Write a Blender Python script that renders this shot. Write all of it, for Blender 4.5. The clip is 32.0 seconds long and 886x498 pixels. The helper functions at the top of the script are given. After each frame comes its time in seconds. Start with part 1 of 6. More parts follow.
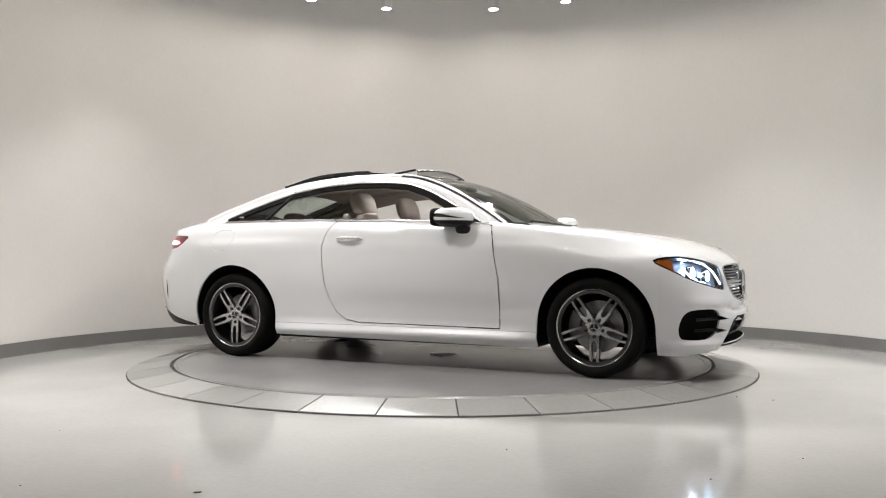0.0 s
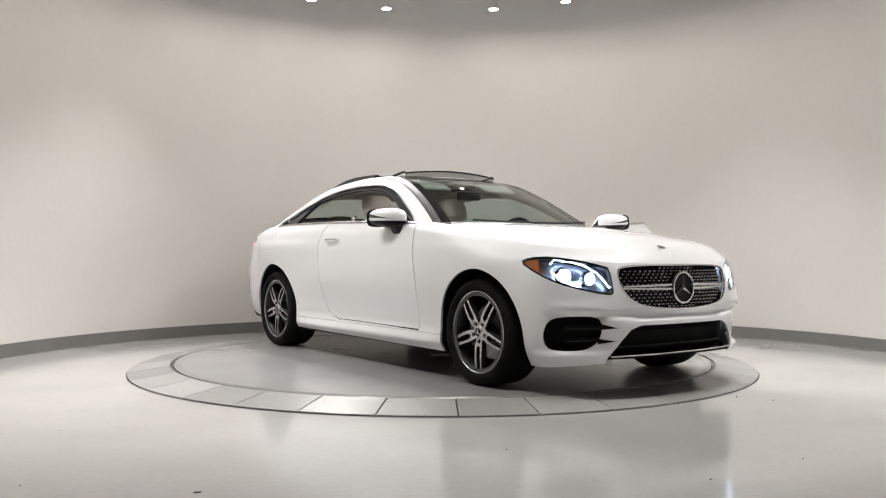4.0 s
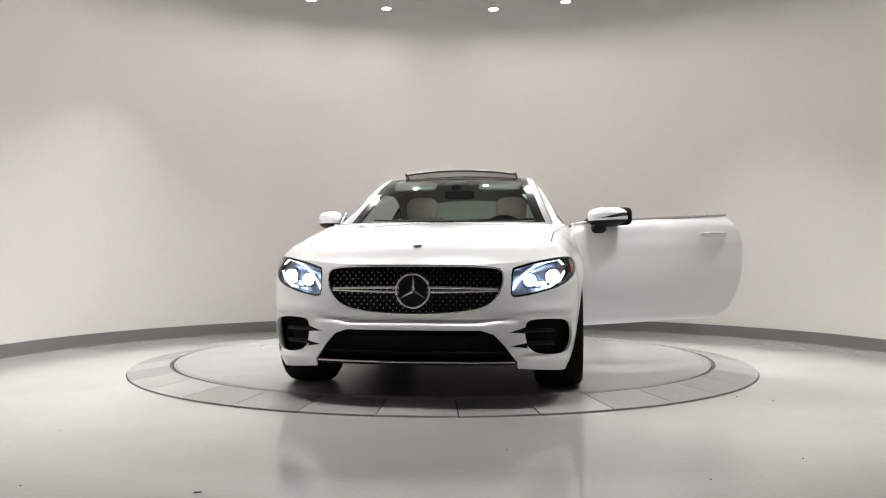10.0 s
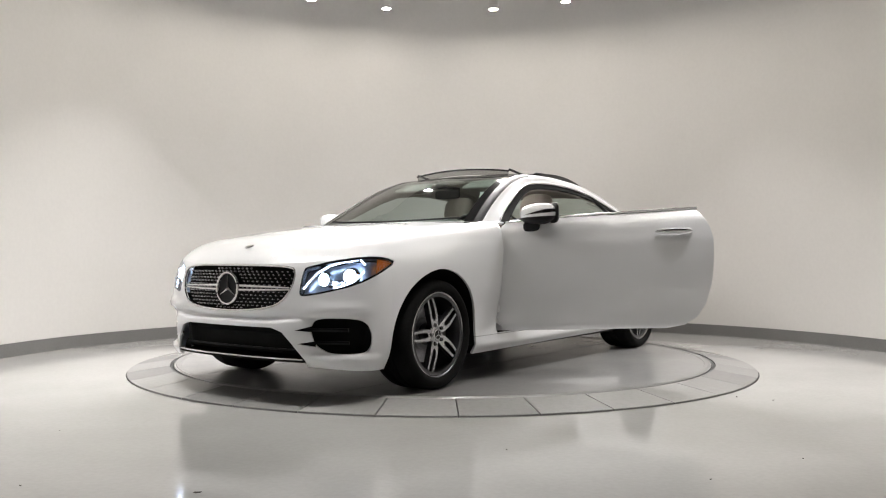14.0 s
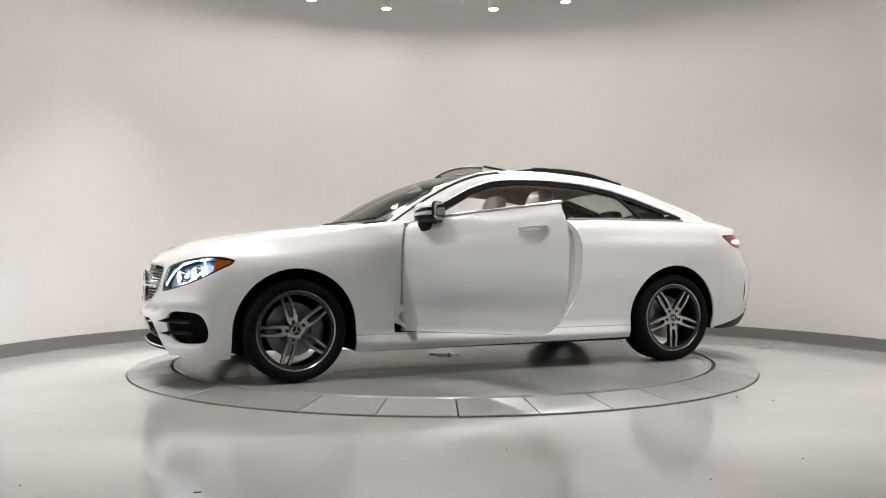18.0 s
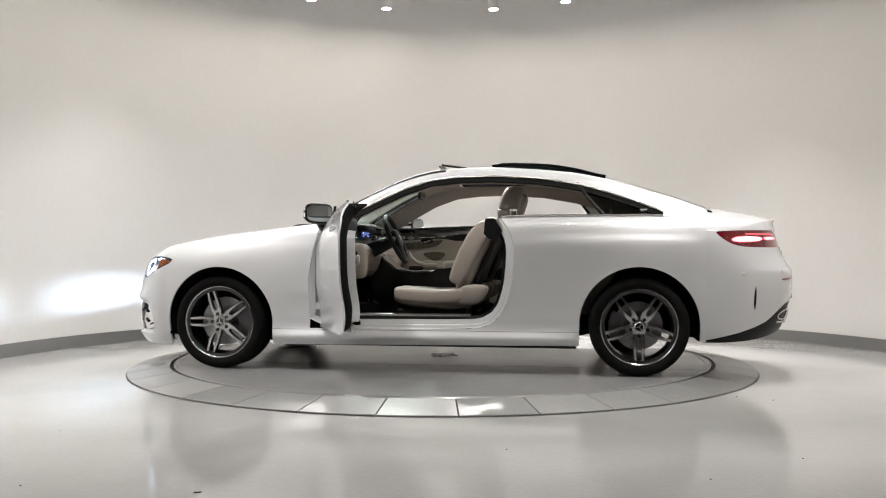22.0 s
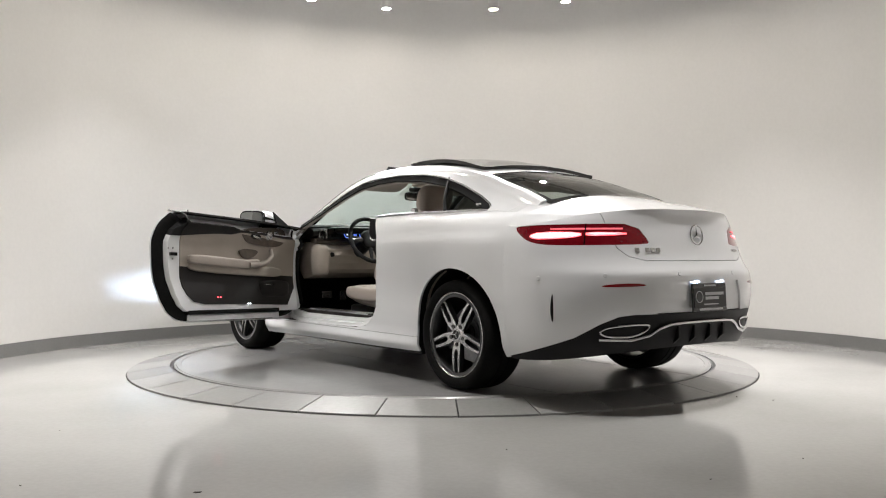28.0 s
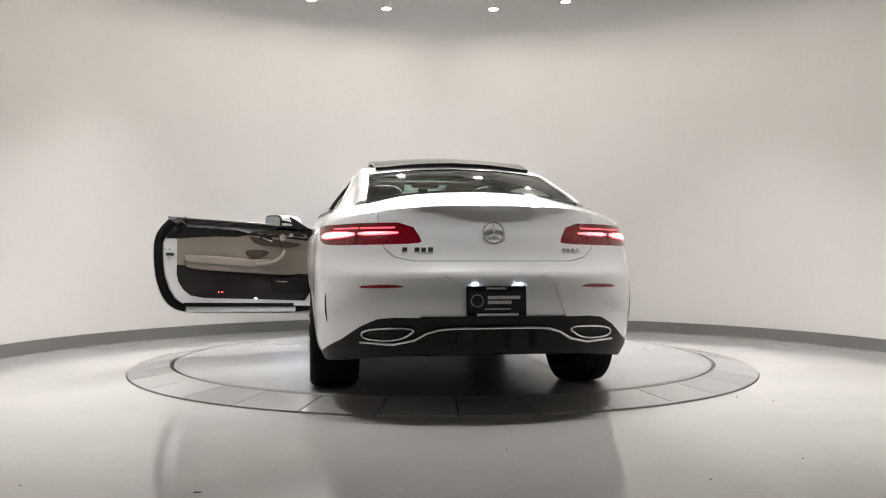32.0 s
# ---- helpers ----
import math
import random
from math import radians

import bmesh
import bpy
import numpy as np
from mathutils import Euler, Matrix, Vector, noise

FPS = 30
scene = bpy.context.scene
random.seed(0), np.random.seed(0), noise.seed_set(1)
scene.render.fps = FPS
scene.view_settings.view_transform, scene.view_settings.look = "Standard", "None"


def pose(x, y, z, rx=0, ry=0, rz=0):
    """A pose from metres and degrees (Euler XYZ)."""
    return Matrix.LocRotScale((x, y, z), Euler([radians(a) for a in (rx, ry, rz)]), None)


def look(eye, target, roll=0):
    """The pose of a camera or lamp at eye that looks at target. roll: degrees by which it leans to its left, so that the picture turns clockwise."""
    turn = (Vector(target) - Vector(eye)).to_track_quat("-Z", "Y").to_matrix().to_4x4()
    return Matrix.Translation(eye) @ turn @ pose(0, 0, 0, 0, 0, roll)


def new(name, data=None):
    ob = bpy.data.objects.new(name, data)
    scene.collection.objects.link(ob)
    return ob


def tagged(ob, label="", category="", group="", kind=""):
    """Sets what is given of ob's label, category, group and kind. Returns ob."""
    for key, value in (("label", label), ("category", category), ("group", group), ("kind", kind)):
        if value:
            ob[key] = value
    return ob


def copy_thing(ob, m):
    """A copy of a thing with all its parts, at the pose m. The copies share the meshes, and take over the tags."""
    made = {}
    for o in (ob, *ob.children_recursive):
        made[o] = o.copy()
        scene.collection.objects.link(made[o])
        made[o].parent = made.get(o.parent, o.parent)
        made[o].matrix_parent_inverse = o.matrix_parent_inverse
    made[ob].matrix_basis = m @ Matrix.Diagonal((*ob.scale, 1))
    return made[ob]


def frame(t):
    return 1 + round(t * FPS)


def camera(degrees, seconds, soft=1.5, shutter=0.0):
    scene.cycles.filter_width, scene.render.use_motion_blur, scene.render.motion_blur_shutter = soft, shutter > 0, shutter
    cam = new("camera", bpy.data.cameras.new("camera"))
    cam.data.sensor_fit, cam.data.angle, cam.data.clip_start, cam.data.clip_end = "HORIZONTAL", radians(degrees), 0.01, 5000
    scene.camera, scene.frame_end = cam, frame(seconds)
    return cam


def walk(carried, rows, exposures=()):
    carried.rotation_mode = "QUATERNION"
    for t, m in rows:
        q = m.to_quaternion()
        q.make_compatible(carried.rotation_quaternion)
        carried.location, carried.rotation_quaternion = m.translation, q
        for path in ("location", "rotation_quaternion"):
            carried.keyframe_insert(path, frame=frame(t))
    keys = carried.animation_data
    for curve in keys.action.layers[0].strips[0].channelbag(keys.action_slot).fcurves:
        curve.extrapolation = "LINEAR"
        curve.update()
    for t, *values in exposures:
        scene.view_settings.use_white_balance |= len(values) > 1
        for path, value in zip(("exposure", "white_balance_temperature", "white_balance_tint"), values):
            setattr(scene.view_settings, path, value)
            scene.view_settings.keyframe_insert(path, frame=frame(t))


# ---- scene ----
# ---- camera ----
cam = camera(54.85, 32.0, soft=1.1)
EYE, AIM = (0.0, -6.782, 0.801), (0.0024, 0.0, 0.853)
walk(cam, [(0, look(EYE, AIM)), (32, look(EYE, AIM))], exposures=[(0, 0.0), (32, 0.0)])

# ---- light ----
world = bpy.data.worlds.new("world")
scene.world = world
world.use_nodes = True
world.node_tree.nodes["Background"].inputs[0].default_value = (0.9, 0.93, 1.0, 1)
world.node_tree.nodes["Background"].inputs[1].default_value = 0.02

TRACK_C, TRACK_R, LAMP_Z = Vector((0.03, 0.0, 0)), 2.62, 3.50
CEILING_Z = 3.95
# angle on the track, power in watts, cone in degrees, and what it is aimed at: the floor below, across the car to the floor beyond it, the car, or the far wall
LAMPS = [(a, 640, 88, "across") for a in (60.8, 78.4, 104.3, 122.8)] + [(a, 165, 76, "floor") for a in (163, 183, 203, 23, 3, 343)] + [(a, 240, 60, "floor") for a in (233, 273, 313)]
# the wall lamps are unseen, added only to lighten the far wall
LAMPS += [(a, 200, 62, "car") for a in (143, 42)] + [(a, 290, 62, "car") for a in (218, 328)] + [(a, 12, 100, "wall") for a in (246, 260, 286, 300)]
FLOOR_Z, DISC_Z = -0.038, 0.012


# ---- materials ----
def mat(name, base, rough=0.5, metal=0.0, coat=0.0, grain=0.0, grain_scale=60.0, stain=0.0, stain_scale=2.0,
        bump=0.0, bump_scale=200.0, emit=None, emit_strength=0.0, transmission=0.0, ior=1.45, alpha=1.0, rough_var=0.0, pieces=0.0, spec=0.5):
    """A principled material whose colour varies at a fine and at a coarse scale, in metres of the object's own space."""
    m = bpy.data.materials.new(name)
    m.use_nodes = True
    nt = m.node_tree
    b = nt.nodes["Principled BSDF"]
    b.inputs["Base Color"].default_value = (*base, 1)
    b.inputs["Roughness"].default_value = rough
    b.inputs["Metallic"].default_value = metal
    b.inputs["IOR"].default_value = ior
    b.inputs["Specular IOR Level"].default_value = spec
    b.inputs["Coat Weight"].default_value = coat
    b.inputs["Coat Roughness"].default_value = 0.03
    b.inputs["Transmission Weight"].default_value = transmission
    b.inputs["Alpha"].default_value = alpha
    if emit:
        b.inputs["Emission Color"].default_value = (*emit, 1)
        b.inputs["Emission Strength"].default_value = emit_strength
    co = nt.nodes.new("ShaderNodeTexCoord")

    def tex(scale, detail):
        n = nt.nodes.new("ShaderNodeTexNoise")
        n.inputs["Scale"].default_value = scale
        n.inputs["Detail"].default_value = detail
        nt.links.new(co.outputs["Object"], n.inputs["Vector"])
        return n

    colour = None
    for amount, scale, detail in ((grain, grain_scale, 4), (stain, stain_scale, 5)):
        if amount:
            n = tex(scale, detail)
            r = nt.nodes.new("ShaderNodeMapRange")
            r.inputs["From Min"].default_value, r.inputs["From Max"].default_value = 0.3, 0.7
            r.inputs["To Min"].default_value, r.inputs["To Max"].default_value = 1 - amount, 1 + amount * 0.5
            nt.links.new(n.outputs["Fac"], r.inputs["Value"])
            x = nt.nodes.new("ShaderNodeVectorMath")
            x.operation = "SCALE"
            if colour is None:
                x.inputs[0].default_value = base
            else:
                nt.links.new(colour, x.inputs[0])
            nt.links.new(r.outputs["Result"], x.inputs["Scale"])
            colour = x.outputs["Vector"]
    if pieces:  # each piece a little lighter or darker than the next
        n = nt.nodes.new("ShaderNodeObjectInfo")
        r = nt.nodes.new("ShaderNodeMapRange")
        r.inputs["To Min"].default_value, r.inputs["To Max"].default_value = 1 - pieces, 1 + pieces
        nt.links.new(n.outputs["Random"], r.inputs["Value"])
        x = nt.nodes.new("ShaderNodeVectorMath")
        x.operation = "SCALE"
        nt.links.new(colour, x.inputs[0])
        nt.links.new(r.outputs["Result"], x.inputs["Scale"])
        colour = x.outputs["Vector"]
    if colour is not None:
        nt.links.new(colour, b.inputs["Base Color"])
    if rough_var:
        n = tex(stain_scale * 1.7, 4)
        r = nt.nodes.new("ShaderNodeMapRange")
        r.inputs["From Min"].default_value, r.inputs["From Max"].default_value = 0.3, 0.7
        r.inputs["To Min"].default_value, r.inputs["To Max"].default_value = rough - rough_var, rough + rough_var
        nt.links.new(n.outputs["Fac"], r.inputs["Value"])
        nt.links.new(r.outputs["Result"], b.inputs["Roughness"])
    if bump:
        n = tex(bump_scale, 3)
        k = nt.nodes.new("ShaderNodeBump")
        k.inputs["Strength"].default_value = bump
        k.inputs["Distance"].default_value = 0.002
        nt.links.new(n.outputs["Fac"], k.inputs["Height"])
        nt.links.new(k.outputs["Normal"], b.inputs["Normal"])
    return m


M_WALL = mat("wall_paint", (0.78, 0.765, 0.74), 0.6, grain=0.02, grain_scale=30, stain=0.03, stain_scale=0.9, bump=0.15, bump_scale=260)
M_BACK = mat("dim_wall_tone", (0.16, 0.155, 0.15), 0.6, grain=0.03, grain_scale=30, stain=0.05, stain_scale=0.9)
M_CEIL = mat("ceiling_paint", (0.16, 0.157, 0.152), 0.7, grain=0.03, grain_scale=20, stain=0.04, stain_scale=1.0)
M_BASE = mat("baseboard_vinyl", (0.21, 0.207, 0.203), 0.4, grain=0.05, stain=0.06, stain_scale=3)
M_FLOOR = mat("floor_epoxy", (0.46, 0.455, 0.444), 0.10, grain=0.04, grain_scale=45, stain=0.07, stain_scale=1.3, rough_var=0.02, ior=1.6)
M_DISC = mat("disc_coating", (0.28, 0.279, 0.276), 0.21, grain=0.05, grain_scale=38, stain=0.06, stain_scale=1.6, rough_var=0.02, bump=0.04, bump_scale=90)
M_RING = mat("ring_plate", (0.31, 0.308, 0.302), 0.25, grain=0.05, grain_scale=40, stain=0.10, stain_scale=1.2, pieces=0.20)
M_DARK = mat("dark_gap", (0.02, 0.02, 0.02), 0.6)
M_LAMPBODY = mat("lamp_white", (0.75, 0.74, 0.72), 0.4)
M_LENS = mat("lamp_lens", (0.9, 0.9, 0.9), 0.3, emit=(1.0, 0.93, 0.82), emit_strength=200.0)
M_RAIL = mat("rail_white", (0.6, 0.59, 0.57), 0.5)


# ---- mesh helpers ----
def link_bm(name, bm, material, smooth=True):
    me = bpy.data.meshes.new(name)
    bm.normal_update()
    bm.to_mesh(me)
    bm.free()
    if smooth:
        me.shade_smooth()
        me.set_sharp_from_angle(angle=radians(38))
    ob = new(name, me)
    for m in material if isinstance(material, (list, tuple)) else [material]:
        me.materials.append(m)
    return ob


def part(name, bm, material, parent, label="", smooth=True):
    """One mesh under a thing or a part."""
    ob = link_bm(name, bm, material, smooth)
    ob.parent = parent
    if label:
        tagged(ob, label)
    return ob


def add_box(bm, x0, x1, y0, y1, z0, z1, m=None):
    r = bmesh.ops.create_cube(bm, size=1.0)
    vs = r["verts"]
    for v in vs:
        v.co = Vector((x0 + (v.co.x + 0.5) * (x1 - x0), y0 + (v.co.y + 0.5) * (y1 - y0), z0 + (v.co.z + 0.5) * (z1 - z0)))
        if m:
            v.co = m @ v.co
    return vs


def box(x0, x1, y0, y1, z0, z1, bevel=0.0, segs=2, m=None):
    bm = bmesh.new()
    add_box(bm, x0, x1, y0, y1, z0, z1)
    if bevel:
        bmesh.ops.bevel(bm, geom=bm.edges[:], offset=bevel, segments=segs, affect="EDGES", profile=0.5)
    if m:
        bmesh.ops.transform(bm, matrix=m, verts=bm.verts)
    return bm


def lathe(profile, n=48, axis="z", a0=0.0, a1=360.0, bm=None, m=None):
    """Turns (radius, height) pairs about an axis. A full turn closes."""
    bm = bm or bmesh.new()
    full = abs(a1 - a0 - 360) < 1e-6
    cols = []
    for i in range(n if full else n + 1):
        a = radians(a0 + (a1 - a0) * i / n)
        col = []
        for r, h in profile:
            p = Vector((r * math.cos(a), r * math.sin(a), h)) if axis == "z" else Vector((r * math.cos(a), h, r * math.sin(a)))
            col.append(bm.verts.new(m @ p if m else p))
        cols.append(col)
    for i in range(n):
        c0, c1 = cols[i], cols[(i + 1) % len(cols)]
        for j in range(len(profile) - 1):
            q = (c0[j], c1[j], c1[j + 1], c0[j + 1]) if axis == "z" else (c0[j + 1], c1[j + 1], c1[j], c0[j])
            bm.faces.new(q)
    bmesh.ops.remove_doubles(bm, verts=bm.verts, dist=1e-5)
    bmesh.ops.recalc_face_normals(bm, faces=bm.faces)
    return bm


def tube(points, radius, n=10, closed=False, bm=None):
    """A round bar along points."""
    bm = bm or bmesh.new()
    pts = [Vector(p) for p in points]
    rings = []
    for i, p in enumerate(pts):
        a = pts[(i - 1) % len(pts)] if closed or i else p
        b = pts[(i + 1) % len(pts)] if closed or i < len(pts) - 1 else p
        d = (b - a).normalized()
        s = d.orthogonal() if abs(d.z) > 0.95 else d.cross(Vector((0, 0, 1)))
        s.normalize()
        u = s.cross(d)
        rr = radius[i] if isinstance(radius, (list, tuple)) else radius
        rings.append([bm.verts.new(p + (s * math.cos(2 * math.pi * k / n) + u * math.sin(2 * math.pi * k / n)) * rr) for k in range(n)])
    m = len(rings)
    for i in range(m if closed else m - 1):
        for k in range(n):
            bm.faces.new((rings[i][k], rings[i][(k + 1) % n], rings[(i + 1) % m][(k + 1) % n], rings[(i + 1) % m][k]))
    if not closed:
        bm.faces.new(rings[0][::-1])
        bm.faces.new(rings[-1])
    bmesh.ops.recalc_face_normals(bm, faces=bm.faces)
    return bm


# ---- the room ----
WALL_C, WALL_R, WALL_T = Vector((0.172, -0.57, FLOOR_Z)), 3.85, 0.12
ARC0, ARC1 = -38.0, 218.0


def arc_wall(r0, r1, z0, z1, a0, a1, n=160):
    return lathe([(r0, z0), (r0, z1), (r1, z1), (r1, z0), (r0, z0)], n, "z", a0, a1)


def structure(ob, label):
    return tagged(ob, label, kind="structure")


w = structure(link_bm("wall_curved", arc_wall(WALL_R, WALL_R + WALL_T, 0, CEILING_Z, ARC0, ARC1), M_WALL), "smooth curved wall painted warm off-white")
w.location = WALL_C
b = structure(link_bm("baseboard", arc_wall(WALL_R - 0.012, WALL_R - 0.001, 0, 0.112, ARC0, ARC1), M_BASE), "grey vinyl baseboard along the curved wall")
b.location = WALL_C
EDGE_X = WALL_R * math.cos(radians(-ARC0))
EDGE_Y = WALL_C.y + WALL_R * math.sin(radians(ARC0))
BACK_Y = -9.6
for nm, x0, x1 in (("wall_east", WALL_C.x + EDGE_X, WALL_C.x + EDGE_X + WALL_T), ("wall_west", WALL_C.x - EDGE_X - WALL_T, WALL_C.x - EDGE_X)):
    structure(link_bm(nm, box(x0, x1, BACK_Y, EDGE_Y, FLOOR_Z, CEILING_Z), M_WALL, False), "plain warm off-white painted wall")
# unseen wall whose dark tone stands in for a dim room behind
structure(link_bm("wall_south", box(-3.4, 3.7, BACK_Y - 0.12, BACK_Y, FLOOR_Z, CEILING_Z), M_BACK, False), "plain unseen wall, toned dark for the dim room behind")
# unseen ceiling, toned dark to dim reflections and bounced light
structure(link_bm("ceiling", box(-4.2, 4.4, BACK_Y - 0.2, 3.3, CEILING_Z, CEILING_Z + 0.15), M_CEIL, False), "plain unseen ceiling, toned dark to dim the reflections")

# the floor with a round pit for the turntable
PIT_R, RING_R, DISC_R = 2.358, 2.352, 2.036
bm = lathe([(PIT_R, FLOOR_Z - 0.10), (PIT_R, FLOOR_Z), (14.0, FLOOR_Z)], 180)
structure(link_bm("floor", bm, M_FLOOR), "glossy light grey epoxy floor with faint stains")
bm = lathe([(0.0, FLOOR_Z - 0.06), (PIT_R, FLOOR_Z - 0.06)], 120)
structure(link_bm("pit_floor", bm, M_DARK), "dark base of the turntable pit")

# the fixed ring of plates round the disc
N_PLATES = 34
ring = tagged(new("turntable_ring"), "fixed ring of worn grey metal plates flush with the floor", "floor ring")
plate_me = None
for i in range(N_PLATES):
    a = 360.0 / N_PLATES
    gap = 0.0032
    if plate_me is None:
        r0, r1 = DISC_R + 0.026, RING_R
        bm = bmesh.new()
        n = 10
        top, low = [], []
        for rr, zz in ((r0, DISC_Z), (r1, FLOOR_Z + 0.010)):
            h = math.degrees(gap / rr)
            top.append([bm.verts.new((rr * math.cos(radians(-a / 2 + h + (a - 2 * h) * k / n)), rr * math.sin(radians(-a / 2 + h + (a - 2 * h) * k / n)), zz)) for k in range(n + 1)])
        for k in range(n):
            bm.faces.new((top[0][k], top[1][k], top[1][k + 1], top[0][k + 1]))
        res = bmesh.ops.extrude_face_region(bm, geom=bm.faces[:])
        for v in [g for g in res["geom"] if isinstance(g, bmesh.types.BMVert)]:
            v.co.z -= 0.035
        bmesh.ops.recalc_face_normals(bm, faces=bm.faces)
        edges = [e for e in bm.edges if e.is_boundary is False and len([f for f in e.link_faces if f.normal.z > 0.9]) == 1]
        bmesh.ops.bevel(bm, geom=edges, offset=0.002, segments=1, affect="EDGES")
        first = part("ring_plate", bm, M_RING, ring, smooth=False)
        plate_me = first.data
        ob = first
    else:
        ob = new("ring_plate", plate_me)
        ob.parent = ring
    ob.matrix_basis = pose(0, 0, 0, 0, 0, a * (i + 0.5) - 88.0)
# dark ring in place of the shaded gap between disc and plates
bm = lathe([(DISC_R + 0.003, -0.04), (DISC_R + 0.003, 0.004), (DISC_R + 0.023, 0.004), (DISC_R + 0.023, -0.04)], 180)
part("seal", bm, M_DARK, ring, "thin dark ring standing in for the shaded gap round the disc")

# the turning disc
disc = tagged(new("turntable_disc"), "round grey coated turntable disc turning with the car", "turntable")
part("deck", lathe([(0.0, DISC_Z), (DISC_R - 0.06, DISC_Z), (DISC_R - 0.004, DISC_Z), (DISC_R, DISC_Z - 0.004), (DISC_R, -0.04)], 180), M_DISC, disc)
part("edge_trim", lathe([(DISC_R - 0.052, DISC_Z), (DISC_R - 0.050, DISC_Z + 0.0025), (DISC_R - 0.020, DISC_Z + 0.0025), (DISC_R - 0.018, DISC_Z)], 180), M_RING, disc, "thin worn metal trim along the disc's edge")
part("centre_cap", lathe([(0.0, DISC_Z + 0.005), (0.07, DISC_Z + 0.005), (0.075, DISC_Z + 0.001), (0.075, DISC_Z - 0.002)], 40), M_LAMPBODY, disc, "small worn pale centre plate")
for i in range(9):  # scuffed strips round the centre
    l = 0.015 + 0.04 * ((i * 7) % 5) / 4
    part("scuff_strip", box(0.085, 0.085 + l, -0.010, 0.012, DISC_Z - 0.002, DISC_Z + 0.0025 + 0.002 * (i % 3), 0.0005, 1, pose(0, 0, 0, 0, 0, i * 40 + (i * 13) % 17)), M_LAMPBODY if i % 2 else M_RING, disc, smooth=False)
for y in (-0.62, 0.62):  # joints between the deck's sheets
    w = math.sqrt(DISC_R ** 2 - y * y) - 0.01
    part("deck_joint", box(-w, w, y - 0.0022, y + 0.0022, DISC_Z - 0.004, DISC_Z + 0.0006), M_DARK, disc, "thin dark joint across the deck", smooth=False)

# ---- ceiling track and spotlights ----
rail = tagged(new("ceiling_track"), "white circular lighting track under the ceiling", "lighting track")
part("rail", lathe([(TRACK_R - 0.02, 3.62), (TRACK_R + 0.02, 3.62), (TRACK_R + 0.02, 3.655), (TRACK_R - 0.02, 3.655), (TRACK_R - 0.02, 3.62)], 120, m=Matrix.Translation(TRACK_C)), M_RAIL, rail)
for a in range(0, 360, 45):
    m = pose(TRACK_C.x + TRACK_R * math.cos(radians(a)), TRACK_C.y + TRACK_R * math.sin(radians(a)), 0)
    part("hanger", lathe([(0.006, 3.65), (0.006, CEILING_Z)], 8, m=m), M_RAIL, rail)
proto = None
for a, power, cone, aim in LAMPS:
    p = TRACK_C + Vector((TRACK_R * math.cos(radians(a)), TRACK_R * math.sin(radians(a)), LAMP_Z))
    if proto is None:
        proto = tagged(new("spotlight"), "white cylindrical track spotlight, switched on", "spotlight", "spotlights on the track")
        part("housing", lathe([(0.047, 0.005), (0.047, 0.0), (0.052, 0.0), (0.055, 0.003), (0.055, 0.115), (0.050, 0.12), (0.0, 0.12)], 32), M_LAMPBODY, proto)
        part("lens", lathe([(0.0, 0.004), (0.047, 0.004)], 32), M_LENS, proto, "glowing round lens")
        proto.matrix_basis = Matrix.Translation(p)
    else:
        copy_thing(proto, Matrix.Translation(p))
    ld = bpy.data.lights.new("spot", "SPOT")
    ld.energy, ld.spot_size, ld.spot_blend = power, radians(cone), 1.0
    ld.shadow_soft_size, ld.color = 0.04, (1.0, 0.97, 0.96)
    lo = new("spot_lamp", ld)
    p = p - Vector((0, 0, 0.012))
    lo.matrix_basis = look(p, {"car": (0, 0, 0.7), "floor": (p.x, p.y, 0.0), "across": (p.x * 0.1, p.y * -0.12, 0.0), "wall": (-p.x * 0.6, 3.2, 1.9)}[aim])
# ---- car materials ----
M_PAINT = mat("pearl_white_paint", (0.80, 0.81, 0.825), 0.34, metal=0.14, coat=1.0, spec=0.3, grain=0.03, grain_scale=900, stain=0.012, stain_scale=2.5)
M_BLACK = mat("black_plastic", (0.012, 0.012, 0.013), 0.45, grain=0.15, grain_scale=200, bump=0.1, bump_scale=500, spec=0.2)
M_GLOSSBLACK = mat("gloss_black", (0.008, 0.008, 0.009), 0.08, coat=0.5, grain=0.1, grain_scale=80)
M_RUBBER = mat("rubber", (0.010, 0.010, 0.010), 0.85, grain=0.25, grain_scale=120, stain=0.2, stain_scale=8, bump=0.15, bump_scale=300, spec=0.12)
M_CHROME = mat("chrome", (0.66, 0.66, 0.67), 0.07, metal=1.0, grain=0.02, grain_scale=50)
M_SATIN = mat("satin_silver", (0.62, 0.62, 0.63), 0.26, metal=1.0, grain=0.04, grain_scale=60)
M_RIMFACE = mat("machined_rim", (0.44, 0.44, 0.45), 0.20, metal=1.0, grain=0.05, grain_scale=90)
M_RIMGREY = mat("grey_rim_paint", (0.035, 0.036, 0.039), 0.35, metal=0.5, coat=0.4, grain=0.06, grain_scale=70)
M_STEEL = mat("brake_steel", (0.30, 0.30, 0.31), 0.34, metal=1.0, grain=0.15, grain_scale=40, stain=0.2, stain_scale=12)
M_CALIPER = mat("caliper_grey", (0.22, 0.22, 0.23), 0.4, metal=0.4, grain=0.1)
M_LEATHER = mat("beige_leather", (0.38, 0.335, 0.295), 0.48, grain=0.08, grain_scale=140, stain=0.06, stain_scale=7, bump=0.25, bump_scale=420)
M_TRIMBEIGE = mat("beige_trim", (0.30, 0.262, 0.226), 0.55, grain=0.06, grain_scale=150, stain=0.05, stain_scale=6, bump=0.15, bump_scale=350)
M_HEADLINER = mat("headliner_fabric", (0.34, 0.31, 0.28), 0.85, grain=0.1, grain_scale=220, bump=0.2, bump_scale=600)
